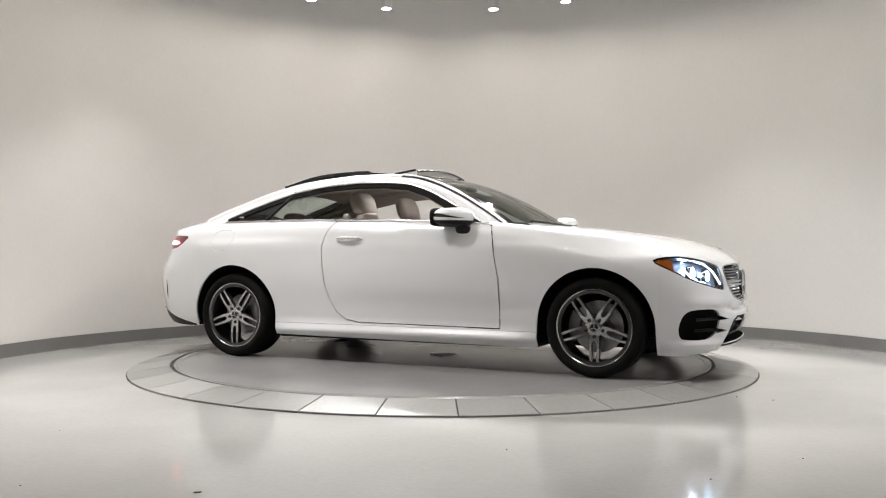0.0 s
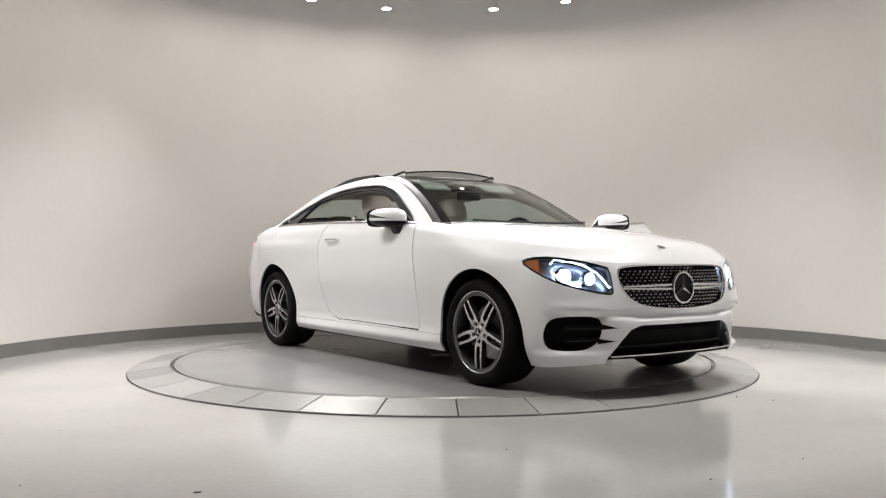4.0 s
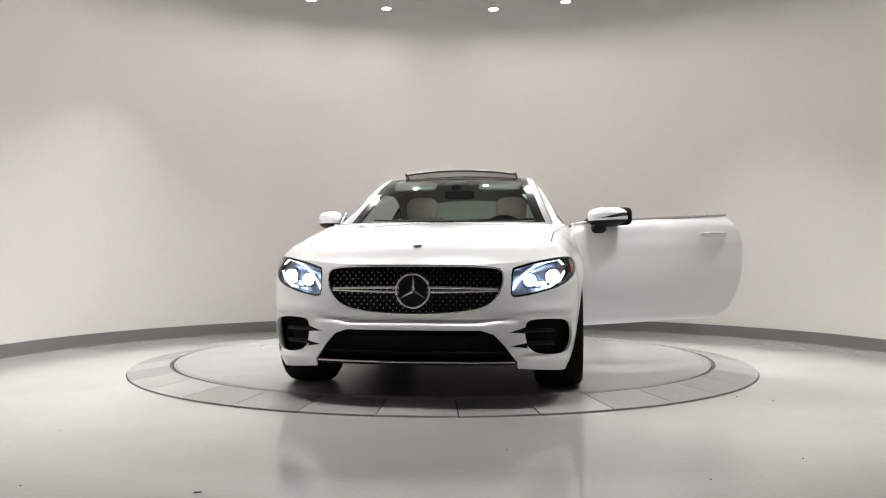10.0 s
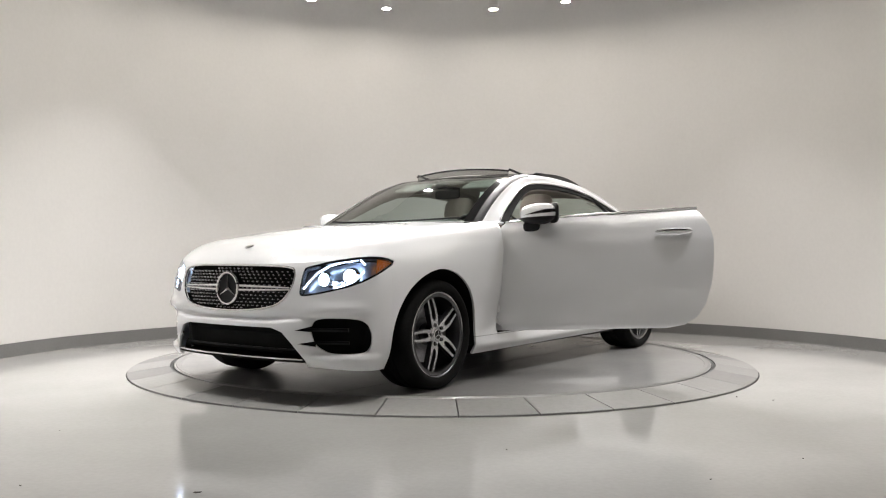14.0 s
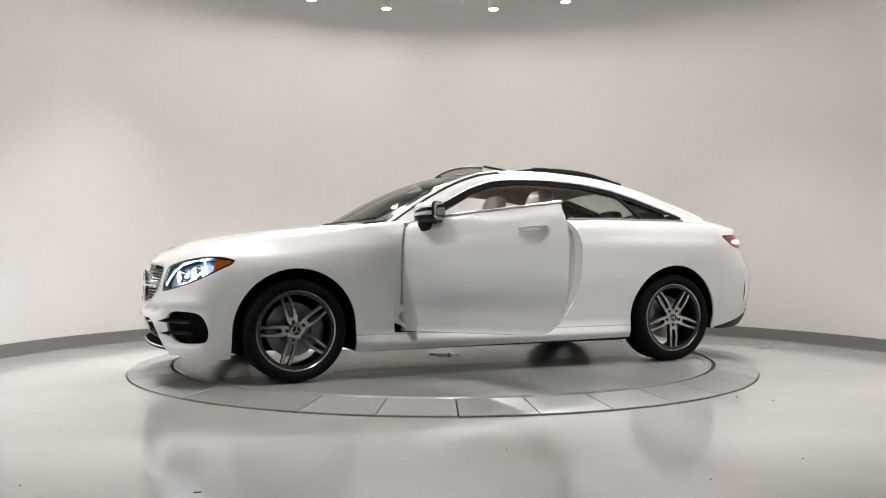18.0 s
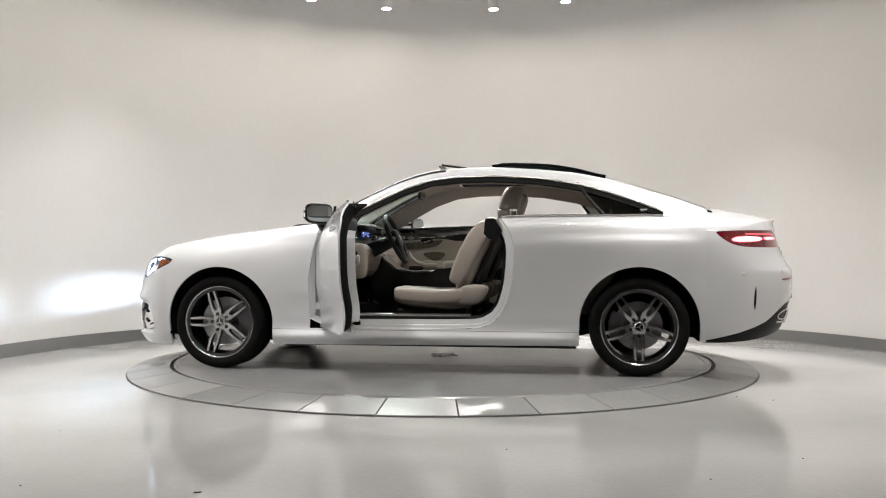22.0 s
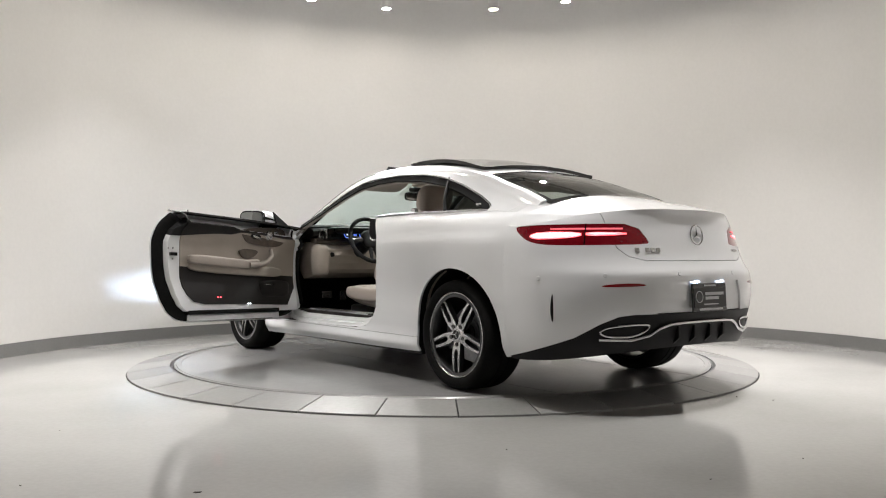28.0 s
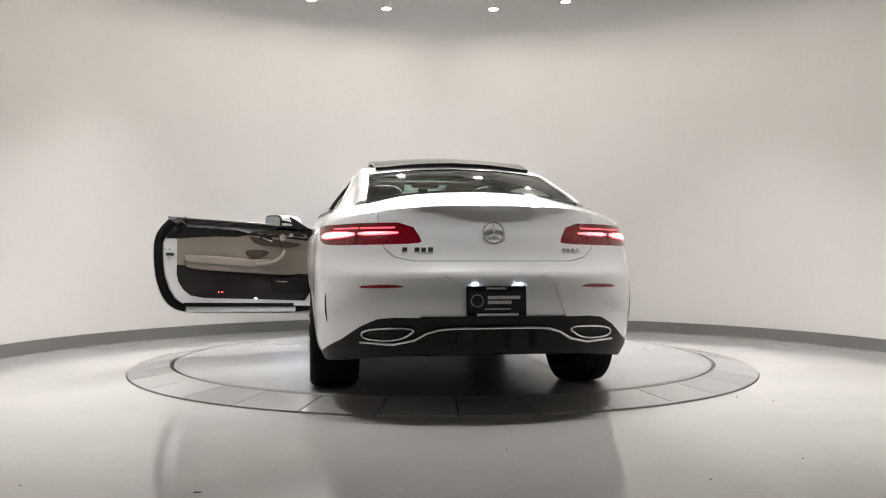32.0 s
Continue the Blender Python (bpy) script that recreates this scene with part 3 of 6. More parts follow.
_, nose_f = cut(nose_f, [(0.73, 0.330), (0.575, 0.312), (0.73, 0.296)], FRONT)

# openings in the tail
TAILLAMP = smooth_poly([(0.475, 0.868), (0.50, 0.853), (0.80, 0.848), (1.22, 0.846), (1.36, 0.860), (1.435, 0.890), (1.490, 0.940), (1.45, 0.955), (0.9, 0.963), (0.585, 0.962)], 1)
taillamp_f, tail_f = cut(tail_f, TAILLAMP, REAR)
valance_f, tail_f = cut(tail_f, [(0.0, 0.1), (0.0, 0.484), (0.60, 0.484), (0.72, 0.474), (0.86, 0.434), (1.05, 0.362), (1.05, 0.1)], REAR)
corner_f, tail_f = cut(tail_f, [(1.05, 0.1), (1.05, 0.362), (1.60, 0.225), (1.60, 0.1)], REAR)
valance_f += corner_f
NICHE = [(-0.375, 0.484), (0.375, 0.484), (0.30, 0.655), (-0.30, 0.655)]
niche_f, tail_f = cut(tail_f, NICHE, YZ)
LID = [(-0.41, 0.764), (0.41, 0.764), (0.50, 0.785), (0.548, 0.83), (0.565, 0.90), (0.615, 1.35), (-0.615, 1.35), (-0.565, 0.90), (-0.548, 0.83), (-0.50, 0.785)]
lid_f, tail_f = cut(tail_f, LID, YZ)
lid_f, _ = cut(lid_f, LID, YZ, 0.004)
LIDTOP = [(-1.0, -0.60), (-1.0, 0.60), (-2.6, 0.60), (-2.6, -0.60)]
lidtop_f, deckside_f = cut(deck_f + deckcap_f, LIDTOP, XY)
lidtop_f, _ = cut(lidtop_f, LIDTOP, XY, 0.004)
lidtop_f, _ = cut(lidtop_f, [(-1.925, -1), (-1.925, 1), (-2.7, 1), (-2.7, -1)], XY)

both = lambda f: f + mirrored(f)
panel("front_fender", fender_f, M_PAINT, car)
panel("front_fender", mirrored(fender_f), M_PAINT, car)
panel("quarter_panel", quarter_f + deckside_f, M_PAINT, car)
panel("quarter_panel", mirrored(right_quarter_f + deckside_f), M_PAINT, car)
panel("fuel_flap", mirrored(fuel_f), M_PAINT, car)
panel("sill", sill_f, M_PAINT, car)
panel("sill", mirrored(sill_f), M_PAINT, car)
panel("hood", both(hood_f + hoodcap_f), M_PAINT, car)
panel("front_bumper", both(nose_f), M_PAINT, car)
panel("rear_bumper", both(tail_f), M_PAINT, car)
panel("rear_valance", both(valance_f), M_BLACK, car, "black lower rear bumper insert")
panel("boot_lid", both(lid_f + lidtop_f), M_PAINT, car)
panel("plate_recess", shifted(both(niche_f), -0.0125), M_PAINT, car)

# ---- greenhouse ----
RX = [-1.95, -1.736, -1.549, -1.359, -1.19, -0.993, -0.774, -0.454, -0.237, -0.028, 0.159, 0.347, 0.555, 0.78, 1.02]
RAIL_Z = curve(RX, [1.075, 1.160, 1.222, 1.283, 1.326, 1.365, 1.389, 1.407, 1.405, 1.385, 1.336, 1.256, 1.144, 1.004, 0.84])
RAIL_Y = curve(RX, [0.655, 0.630, 0.612, 0.598, 0.588, 0.580, 0.574, 0.566, 0.568, 0.580, 0.600, 0.632, 0.675, 0.735, 0.81])
CEN_Z = curve(RX, [1.150, 1.228, 1.288, 1.338, 1.372, 1.402, 1.421, 1.432, 1.432, 1.418, 1.388, 1.333, 1.245, 1.125, 0.975])


def green(x, v):
    """Upper body: belt, side glass, rail, roof edge, middle."""
    yb, zb = SIDE_Y[6](x), SIDE_Z[6](x)
    yr, zr, zc = RAIL_Y(x), RAIL_Z(x), CEN_Z(x)
    low = min(zb, zr - 0.10)
    p2 = np.array((yr + 0.042, zr - 0.055))
    c = [np.array((yb, low)), np.array(((yb + p2[0]) / 2 + 0.012, (low + p2[1]) / 2)), p2, np.array((yr + 0.012, zr - 0.012)), np.array((yr - 0.045, zr + 0.012)),
         np.array((yr * 0.47, zr + (zc - zr) * 0.80)), np.array((0.0, zc))]
    y, z = spline(c, v)
    return x, y, z


GC = (-0.5, 0, 0.7)
DLO = [(0.675, 0.99), (0.62, 1.027), (0.345, 1.172), (0.158, 1.264), (-0.027, 1.324), (-0.234, 1.346), (-0.449, 1.350), (-0.768, 1.331), (-1.051, 1.283), (-1.246, 1.225), (-1.453, 1.150), (-1.575, 1.098),
       (-1.605, 1.078), (-1.60, 1.060), (-1.5, 0.9), (0.6, 0.9)]
gx = spread(-1.90, 40, -0.9, 24, -0.03, 30, 0.80)
flank_f = sheet(green, gx, spread(0, 10, 2, 8, 3, 6, 4), GC)
aper_f, pillar_f = cut(flank_f, DLO, XZ)
inner_f, seal_f = cut(aper_f, DLO, XZ, 0.036)
_, seal_f = cut(seal_f, [(-1.7, 0.8), (0.9, 0.8), (0.9, 1.045), (-1.245, 1.060), (-1.7, 1.07)], XZ)
_, pillar_f = cut(pillar_f, [(0.56, 0.8), (0.70, 0.985), (0.84, 0.985), (0.84, 0.8)], XZ)
QUARTER = [(-1.055, 1.30), (-1.035, 1.30), (-1.215, 1.05), (-1.7, 1.05), (-1.7, 1.30)]
quarterglass_f, _ = cut(inner_f, QUARTER, XZ)

SUN_X0, SUN_X1, SUN_Y = -0.60, -0.115, 0.43
roof_x = spread(-1.335, 8, SUN_X0, 8, SUN_X1, 2, -0.025)
roof_f = sheet(green, roof_x, spread(4, 6, 5, 6, 6), GC)
SUNHOLE = [(SUN_X0, -0.1), (SUN_X1, -0.1), (SUN_X1, SUN_Y), (SUN_X0, SUN_Y)]
_, roof_f = cut(roof_f, SUNHOLE, XY)
header_f, roof_f = cut(roof_f, [(SUN_X1, -1), (0.2, -1), (0.2, 1), (SUN_X1, 1)], XY)
PANO = [(SUN_X0 - 0.02, -1), (SUN_X1 + 0.2, -1), (SUN_X1 + 0.2, 0.53), (SUN_X0 - 0.02, 0.53)]
pano_f, roof_f = cut(roof_f, PANO, XY)
screen_f = sheet(green, spread(-0.021, 30, 1.00), spread(4, 10, 6), GC)
rear_f = sheet(green, spread(-1.94, 20, -1.340), spread(4, 10, 6), GC)
WSG = lambda p: (p[1] / (RAIL_Y(p[0]) - 0.045), p[0])
frit_f, _ = cut(screen_f, [(0.90, -0.1), (1.01, -0.1), (1.01, 1.1), (0.90, 1.1)], WSG)
screen_f, _ = cut(screen_f, [(-0.01, -0.1), (0.90, -0.1), (0.90, 1.1), (-0.01, 1.1)], WSG)

panel("roof", both(roof_f), M_PAINT, car)
for s in (1, -1):
    k = (lambda f: f) if s > 0 else mirrored
    panel("roof_rail", k(pillar_f), M_PAINT, car, "white roof rail and pillars")
    panel("window_seal", shifted(k(seal_f), -0.006), M_RUBBER, car, "black rubber seal round the side window")
    panel("quarter_window", shifted(k(quarterglass_f), -0.010), M_TINT, car, "small dark fixed rear side window")
panel("roof_header", both(header_f), M_ROOFGLASS, car, "gloss black strip above the windscreen")
panel("roof_frame", both(pano_f), M_ROOFGLASS, car, "gloss black frame of the sunroof")
panel("windscreen", shifted(both(screen_f), -0.002), M_WINDSCREEN, car, "clear windscreen", rim=0)
panel("windscreen_border", frit_f, M_GLOSSBLACK, car, "black border of the windscreen")
panel("windscreen_border", mirrored(frit_f), M_GLOSSBLACK, car, "black border of the windscreen")
mold_f = sheet(green, spread(-0.12, 28, 0.80), spread(3.0, 6, 4), GC)
panel("windscreen_moulding", shifted(mold_f, 0.002), M_BLACK, car, "black moulding along the windscreen pillar", rim=0.004)
panel("windscreen_moulding", shifted(mirrored(mold_f), 0.002), M_BLACK, car, "black moulding along the windscreen pillar", rim=0.004)
rw_out = [(-0.94, -1.905), (0.94, -1.905), (0.96, -1.36), (-0.96, -1.36)]
rglass_f, rborder_f = cut(rear_f, rw_out, WSG)
panel("rear_window", shifted(both(rglass_f), -0.002), M_REARGLASS, car, "sloping green-tinted rear window", rim=0)
panel("rear_window_border", both(rborder_f), M_GLOSSBLACK, car)
# ---- helpers on the body ----
def nose_at(y, z):
    n = NOSE_N(z)
    x = XF + (NOSE_X(z) - XF) * max(0.0, 1 - min(1.0, abs(y) / W_F(z)) ** n) ** (1 / n)
    return x + nose_relief(y, z) * ease(XF, XF + 0.08, x) * (1 - 0.4 * ease(0.5, 0.8, abs(y)))


def tail_at(y, z):
    n = TAIL_N(z)
    return XR + (TAIL_X(z) - XR) * max(0.0, 1 - min(1.0, abs(y) / W_R(z)) ** n) ** (1 / n)


def nose_pt(y, z, d=0.0):
    """A place on the nose, d metres in front of the skin."""
    e = 0.004
    n = Vector((1, -(nose_at(y + e, z) - nose_at(y - e, z)) / (2 * e), -(nose_at(y, z + e) - nose_at(y, z - e)) / (2 * e))).normalized()
    return Vector((nose_at(y, z), y, z)) + n * d, n


def tail_pt(y, z, d=0.0):
    e = 0.004
    n = Vector((-1, (tail_at(y + e, z) - tail_at(y - e, z)) / (2 * e), (tail_at(y, z + e) - tail_at(y, z - e)) / (2 * e))).normalized()
    return Vector((tail_at(y, z), y, z)) + n * d, n


def facing(p, n):
    """A frame at p whose z axis is n and whose y axis points up."""
    z = Vector(n).normalized()
    x = Vector((0, 0, 1)).cross(z).normalized()
    y = z.cross(x)
    return Matrix(((x.x, y.x, z.x, p[0]), (x.y, y.y, z.y, p[1]), (x.z, y.z, z.z, p[2]), (0, 0, 0, 1)))


def inside(poly, q):
    poly = ccw(list(poly))
    return all((poly[i][0] - poly[i - 1][0]) * (q[1] - poly[i - 1][1]) - (poly[i][1] - poly[i - 1][1]) * (q[0] - poly[i - 1][0]) >= 0 for i in range(len(poly)))


def flipped(faces):
    return [[np.concatenate([p[:3], -p[3:]]) for p in f] for f in faces]


def emissive(name, colour, strength, base=(0.8, 0.8, 0.8)):
    return mat(name, base, 0.3, emit=colour, emit_strength=strength)


M_LED = emissive("led_white", (0.72, 0.84, 1.0), 6.0)
M_PROJ = emissive("projector_glow", (0.66, 0.80, 1.0), 90.0)
M_PROJLOW = emissive("projector_low", (0.50, 0.80, 1.0), 14.0)
M_BEAM = emissive("beam_source", (0.66, 0.82, 1.0), 19000.0)
M_AMBER = mat("amber_reflector", (0.40, 0.085, 0.01), 0.2, coat=0.6, grain=0.2, grain_scale=160, emit=(1.0, 0.30, 0.02), emit_strength=0.05)
M_AMBERGLOW = emissive("amber_bulb", (1.0, 0.45, 0.05), 5.0)
M_REDGLOW = emissive("tail_led", (1.0, 0.03, 0.06), 2.4)
M_REDROW = mat("tail_led_row", (0.3, 0.05, 0.06), 0.2, grain=0.6, grain_scale=90, emit=(1.0, 0.16, 0.2), emit_strength=0.9)
M_REDCORE = emissive("tail_led_core", (1.0, 0.42, 0.48), 5.0)
M_REDHOUSE = mat("red_lamp_housing", (0.10, 0.003, 0.006), 0.14, coat=0.8, grain=0.35, grain_scale=70, stain=0.2, stain_scale=16, emit=(1.0, 0.01, 0.05), emit_strength=0.05)
M_REFLECT = mat("red_reflector", (0.24, 0.012, 0.015), 0.15, coat=0.6, grain=0.25, grain_scale=300)
M_BLUEGLASS = mat("lamp_bowl", (0.66, 0.74, 0.90), 0.34, metal=0.9, grain=0.2, grain_scale=30, stain=0.3, stain_scale=18)
M_PLATELED = emissive("plate_led", (0.55, 0.72, 1.0), 15.0)
M_DIAL = emissive("dial_blue", (0.10, 0.22, 1.0), 0.8, (0.02, 0.02, 0.05))
M_DIALWHITE = emissive("dial_white", (0.8, 0.9, 1.0), 1.0, (0.1, 0.1, 0.1))
M_REDSPOT = emissive("door_red_led", (1.0, 0.03, 0.05), 9.0)
M_WHITESPOT = emissive("door_white_led", (0.8, 0.88, 1.0), 8.0)

# ---- front ----
_x, core_f = cut(core_f, grow(HEADLAMP, 0.02), FRONT)
panel("bumper_core", shifted(both(core_f), -0.085), M_RUBBER, car, "black core behind the bumper openings", rim=0)
pins = bmesh.new()
row = 0
z = 0.495
while z < 0.735:
    for i in range(-15, 16):
        y = (i + 0.5 * (row % 2)) * 0.036
        if inside(grow(GRILLE, -0.012), (y, z)) and math.hypot(y, z - 0.606) > 0.098:
            p, n = nose_pt(y, z, -0.022)
            r = bmesh.ops.create_cone(pins, cap_ends=True, segments=6, radius1=0.0068, radius2=0.0034, depth=0.010, matrix=facing(p, n))
    z += 0.0195
    row += 1
tagged(part("pin_field", pins, M_SATIN, car, "small chrome pins of the diamond grille", smooth=False), kind="stuff")
# black boxes added to block stray light behind the front openings
part("crash_beam", box(1.80, 2.06, -0.62, 0.62, 0.235, 0.46, 0.03), M_RUBBER, car, "black box added to darken the lower intake")
for s in (1, -1):
    part("intake_box", box(1.80, 1.93, s * 0.67 - 0.13, s * 0.67 + 0.13, 0.235, 0.50, 0.02), M_RUBBER, car, "black box added to block light behind the side intake")
gb = [[np.concatenate([np.array(nose_pt(y, z, -0.045)[0]), np.array(nose_pt(y, z)[1])]) for y, z in q] for q in
      [[(a, b), (a + 0.05, b), (a + 0.05, b + 0.05), (a, b + 0.05)] for a in lin(-0.5, 0.45, 20) for b in lin(0.47, 0.72, 6)]]
gb, _ = cut(gb, grow(GRILLE, 0.02), YZ)
panel("grille_mesh", gb, M_RUBBER, car, "black grille backing", rim=0)
part("grille_frame", tube([nose_pt(y, z, -0.001)[0] for y, z in grow(GRILLE, -0.003)], 0.0055, 8, True), M_CHROME, car, "thin chrome grille surround")
for s in (1, -1):
    ys = lin(0.075, 0.452, 12)
    for nm, dz, m, rr in (("grille_blade", 0.0125, M_SATIN, 0.0085), ("grille_blade", -0.0125, M_SATIN, 0.0085)):
        part(nm, tube([nose_pt(s * y, 0.612 + dz * (1 - 0.55 * (y - 0.07) / 0.38), -0.008)[0] for y in ys], [rr * (1 - 0.35 * i / 11) for i in range(12)], 8), m, car, "satin silver grille blade")
EMB = facing(nose_pt(0, 0.606, -0.002)[0], (1, 0, 0.02))


def emblem(r, thick, parent, m, name):
    """A ring with three tapered bars."""
    bm = bmesh.new()
    n = 48
    tube([m @ Vector((r * math.cos(2 * math.pi * i / n), r * math.sin(2 * math.pi * i / n), 0)) for i in range(n)], thick, 10, True, bm)
    for k in range(3):
        a = radians(90 + 120 * k)
        d, s = Vector((math.cos(a), math.sin(a), 0)), Vector((-math.sin(a), math.cos(a), 0))
        w = r * 0.115
        ring0 = [bm.verts.new(m @ p) for p in (-s * w, Vector((0, 0, w * 0.9)), s * w, Vector((0, 0, -w * 0.3)))]
        tip = bm.verts.new(m @ (d * (r - thick * 0.4)))
        for i in range(4):
            bm.faces.new((ring0[i], ring0[(i + 1) % 4], tip))
    bmesh.ops.recalc_face_normals(bm, faces=bm.faces)
    return part(name, bm, M_CHROME, parent, "chrome ring emblem with three bars", smooth=False)


em = emblem(0.089, 0.0075, car, EMB, "front_emblem")
part("emblem_disc", lathe([(0.0, -0.008), (0.084, -0.008), (0.086, -0.02)], 40, m=EMB), M_BLACK, em)
hb = facing(Vector((2.098, 0, 0.847)), (0.35, 0, 0.93))
part("hood_badge", lathe([(0.0, 0.002), (0.02, 0.002), (0.026, 0.0), (0.026, -0.004)], 28, m=hb), M_CHROME, car, "small round chrome hood badge")
# lower intake
part("intake_strip", tube([nose_pt(y, 0.224, -0.004)[0] for y in lin(-0.535, 0.535, 30)], 0.0055, 8), M_CHROME, car, "thin chrome strip under the lower intake")
lip_f = [[np.array((nose_at(y, 0.224) - 0.004 - d, y, 0.2215 + d * 0.05, 0, 0, 1.0)) for y, d in ((y0, 0), (y1, 0), (y1, 0.30), (y0, 0.30))] for y0, y1 in zip(lin(-0.54, 0.504, 30), lin(-0.504, 0.54, 30))]
panel("lower_lip", lip_f, M_RUBBER, car, "black lower lip of the front intake", rim=0.012)
for zz in (0.262,):
    part("intake_slat", tube([nose_pt(y, zz, -0.05)[0] for y in lin(-0.50 + (zz - 0.26) * 0.6, 0.50 - (zz - 0.26) * 0.6, 16)], 0.006, 6), M_BLACK, car)
for s in (1, -1):
    k = (lambda f: f) if s > 0 else mirrored
    for zz in (0.318, 0.388):
        pts = []
        for w in lin(0.70, 1.00, 12):
            y = 0.55 + (w - 0.70) * 0.65
            pts.append(Vector((nose_at(y, zz), s * y, zz)) + Vector((-0.042, 0, 0)))
        part("fog_fin", tube(pts, 0.011, 6), M_BLACK, car, "black fin in the side intake")
    # headlamp
    lens = panel("headlight", k(lampnose_f + lampside_f), M_LENSCLEAR, car, "lit headlight with clear lens", rim=0)
    _x, bowl_f = cut(shifted(lampnose_f + lampside_f, -0.062), [(0.595, 0.618), (0.756, 0.618), (0.756, 0.652), (0.595, 0.652)], YZ)
    panel("lamp_bowl", k(bowl_f), M_BLUEGLASS, lens, "dark blue-grey lamp bowl", rim=0)
    rim_f, _x = cut(lampnose_f + lampside_f, HEADLAMP, FRONT, 0.011)
    edge = [f for f in _x]
    panel("lamp_edge", shifted(k(edge), -0.003), M_GLOSSBLACK, lens, "black edge of the lens", rim=0.03)
    for yy, zz, r in ((0.735, 0.678, 0.038), (0.612, 0.660, 0.034)):
        p = Vector((nose_at(yy, zz) - 0.052, s * yy, zz))
        m = facing(p, (0.97, s * 0.22, 0.0))
        part("projector", lathe([(0.0, 0.020), (r * 0.4, 0.0185), (r * 0.7, 0.013), (r * 0.95, 0.0), (r * 0.95, -0.01)], 28, m=m), M_PROJ if yy > 0.7 else M_PROJLOW, lens, "glowing round projector lens")
        part("bezel", lathe([(r * 0.95, -0.012), (r * 1.02, 0.012), (r * 1.22, 0.010), (r * 1.30, -0.02)], 28, m=m), M_CHROME, lens)
    drl = [(0.795, 0.742), (0.765, 0.772), (0.70, 0.757), (0.64, 0.735), (0.585, 0.695), (0.552, 0.650), (0.525, 0.610)]
    part("running_light", tube([Vector((nose_at(y, z) - 0.020, s * y, z)) for y, z in drl], 0.0052, 8), M_LED, lens, "bright white curved running light")
    part("running_light", tube([Vector((nose_at(y, z) - 0.022, s * y, z)) for y, z in ((0.80, 0.705), (0.775, 0.66), (0.72, 0.625), (0.68, 0.618))], 0.0055, 8), M_LED, lens, "bright white curved running light")
    amb, _x = cut(lampnose_f + lampside_f, [(1.175, 0.60), (1.40, 0.70), (1.40, 0.9), (1.225, 0.9)], FRONT)
    amb, _x = cut(amb, HEADLAMP, FRONT, 0.012)
    panel("side_marker", shifted(k(amb), -0.010), M_AMBER, lens, "amber side marker", rim=0)
    part("marker_bulb", lathe([(0, 0.006), (0.008, 0.003), (0.010, -0.003)], 14, m=facing((1.832, s * 0.832, 0.775), (0.35, s, 0.1))), M_AMBERGLOW, lens, "glowing amber marker bulb")
    # dipped beam: a source behind a slot
    m = pose(nose_at(0.675, 0.64) - 0.008, s * 0.675, 0.636) @ pose(0, 0, 0, 0, 8.0, s * 4.0)
    bm = box(-0.15, -0.03, -0.068, 0.068, -0.012, 0.012)
    bmesh.ops.delete(bm, geom=[f for f in bm.faces if f.normal.x > 0.9], context="FACES")
    bmesh.ops.transform(bm, matrix=m, verts=bm.verts)
    part("beam_shroud", bm, M_GLOSSBLACK, lens, smooth=False)
    bm = bmesh.new()
    q = [bm.verts.new(m @ Vector((-0.145, a, b))) for a, b in ((-0.040, -0.006), (0.040, -0.006), (0.040, 0.006), (-0.040, 0.006))]
    bm.faces.new(q)
    part("beam_source", bm, M_BEAM, lens, smooth=False)
    # parking sensor on the bumper
    p = Vector((nose_at(0.80, 0.50), s * 0.80, 0.50))
    n = nose_pt(0.80, 0.50)[1]
    part("parking_sensor", lathe([(0, 0.002), (0.010, 0.002), (0.012, 0.0), (0.0135, -0.004)], 18, m=facing(p, (n.x, s * n.y, n.z))), M_PAINT, car, "small round parking sensor")

# panel lines of the front
for s in (1, -1):
    part("panel_gap", tube([(x, s * (side_y(x, z) - 0.0022), z) for x, z in zip(lin(1.838, 1.690, 6), lin(0.680, 0.670, 6))], 0.0020, 6), M_RUBBER, car, "thin dark gap between bumper and fender")
    edge = [cap(radians(a), t, nose, XF, 0.20) for a, t in [(d, 0.84) for d in spread(0.5, 12, 38.5)] + [(40.5, 0.85), (41.8, 0.88), (42.6, 0.93), (43.2, 1.0)]]
    part("panel_gap", tube([(p[0] - 0.001, s * p[1], p[2] - 0.0018) for p in edge], 0.0019, 6), M_RUBBER, car, "thin dark gap at the hood's front edge")

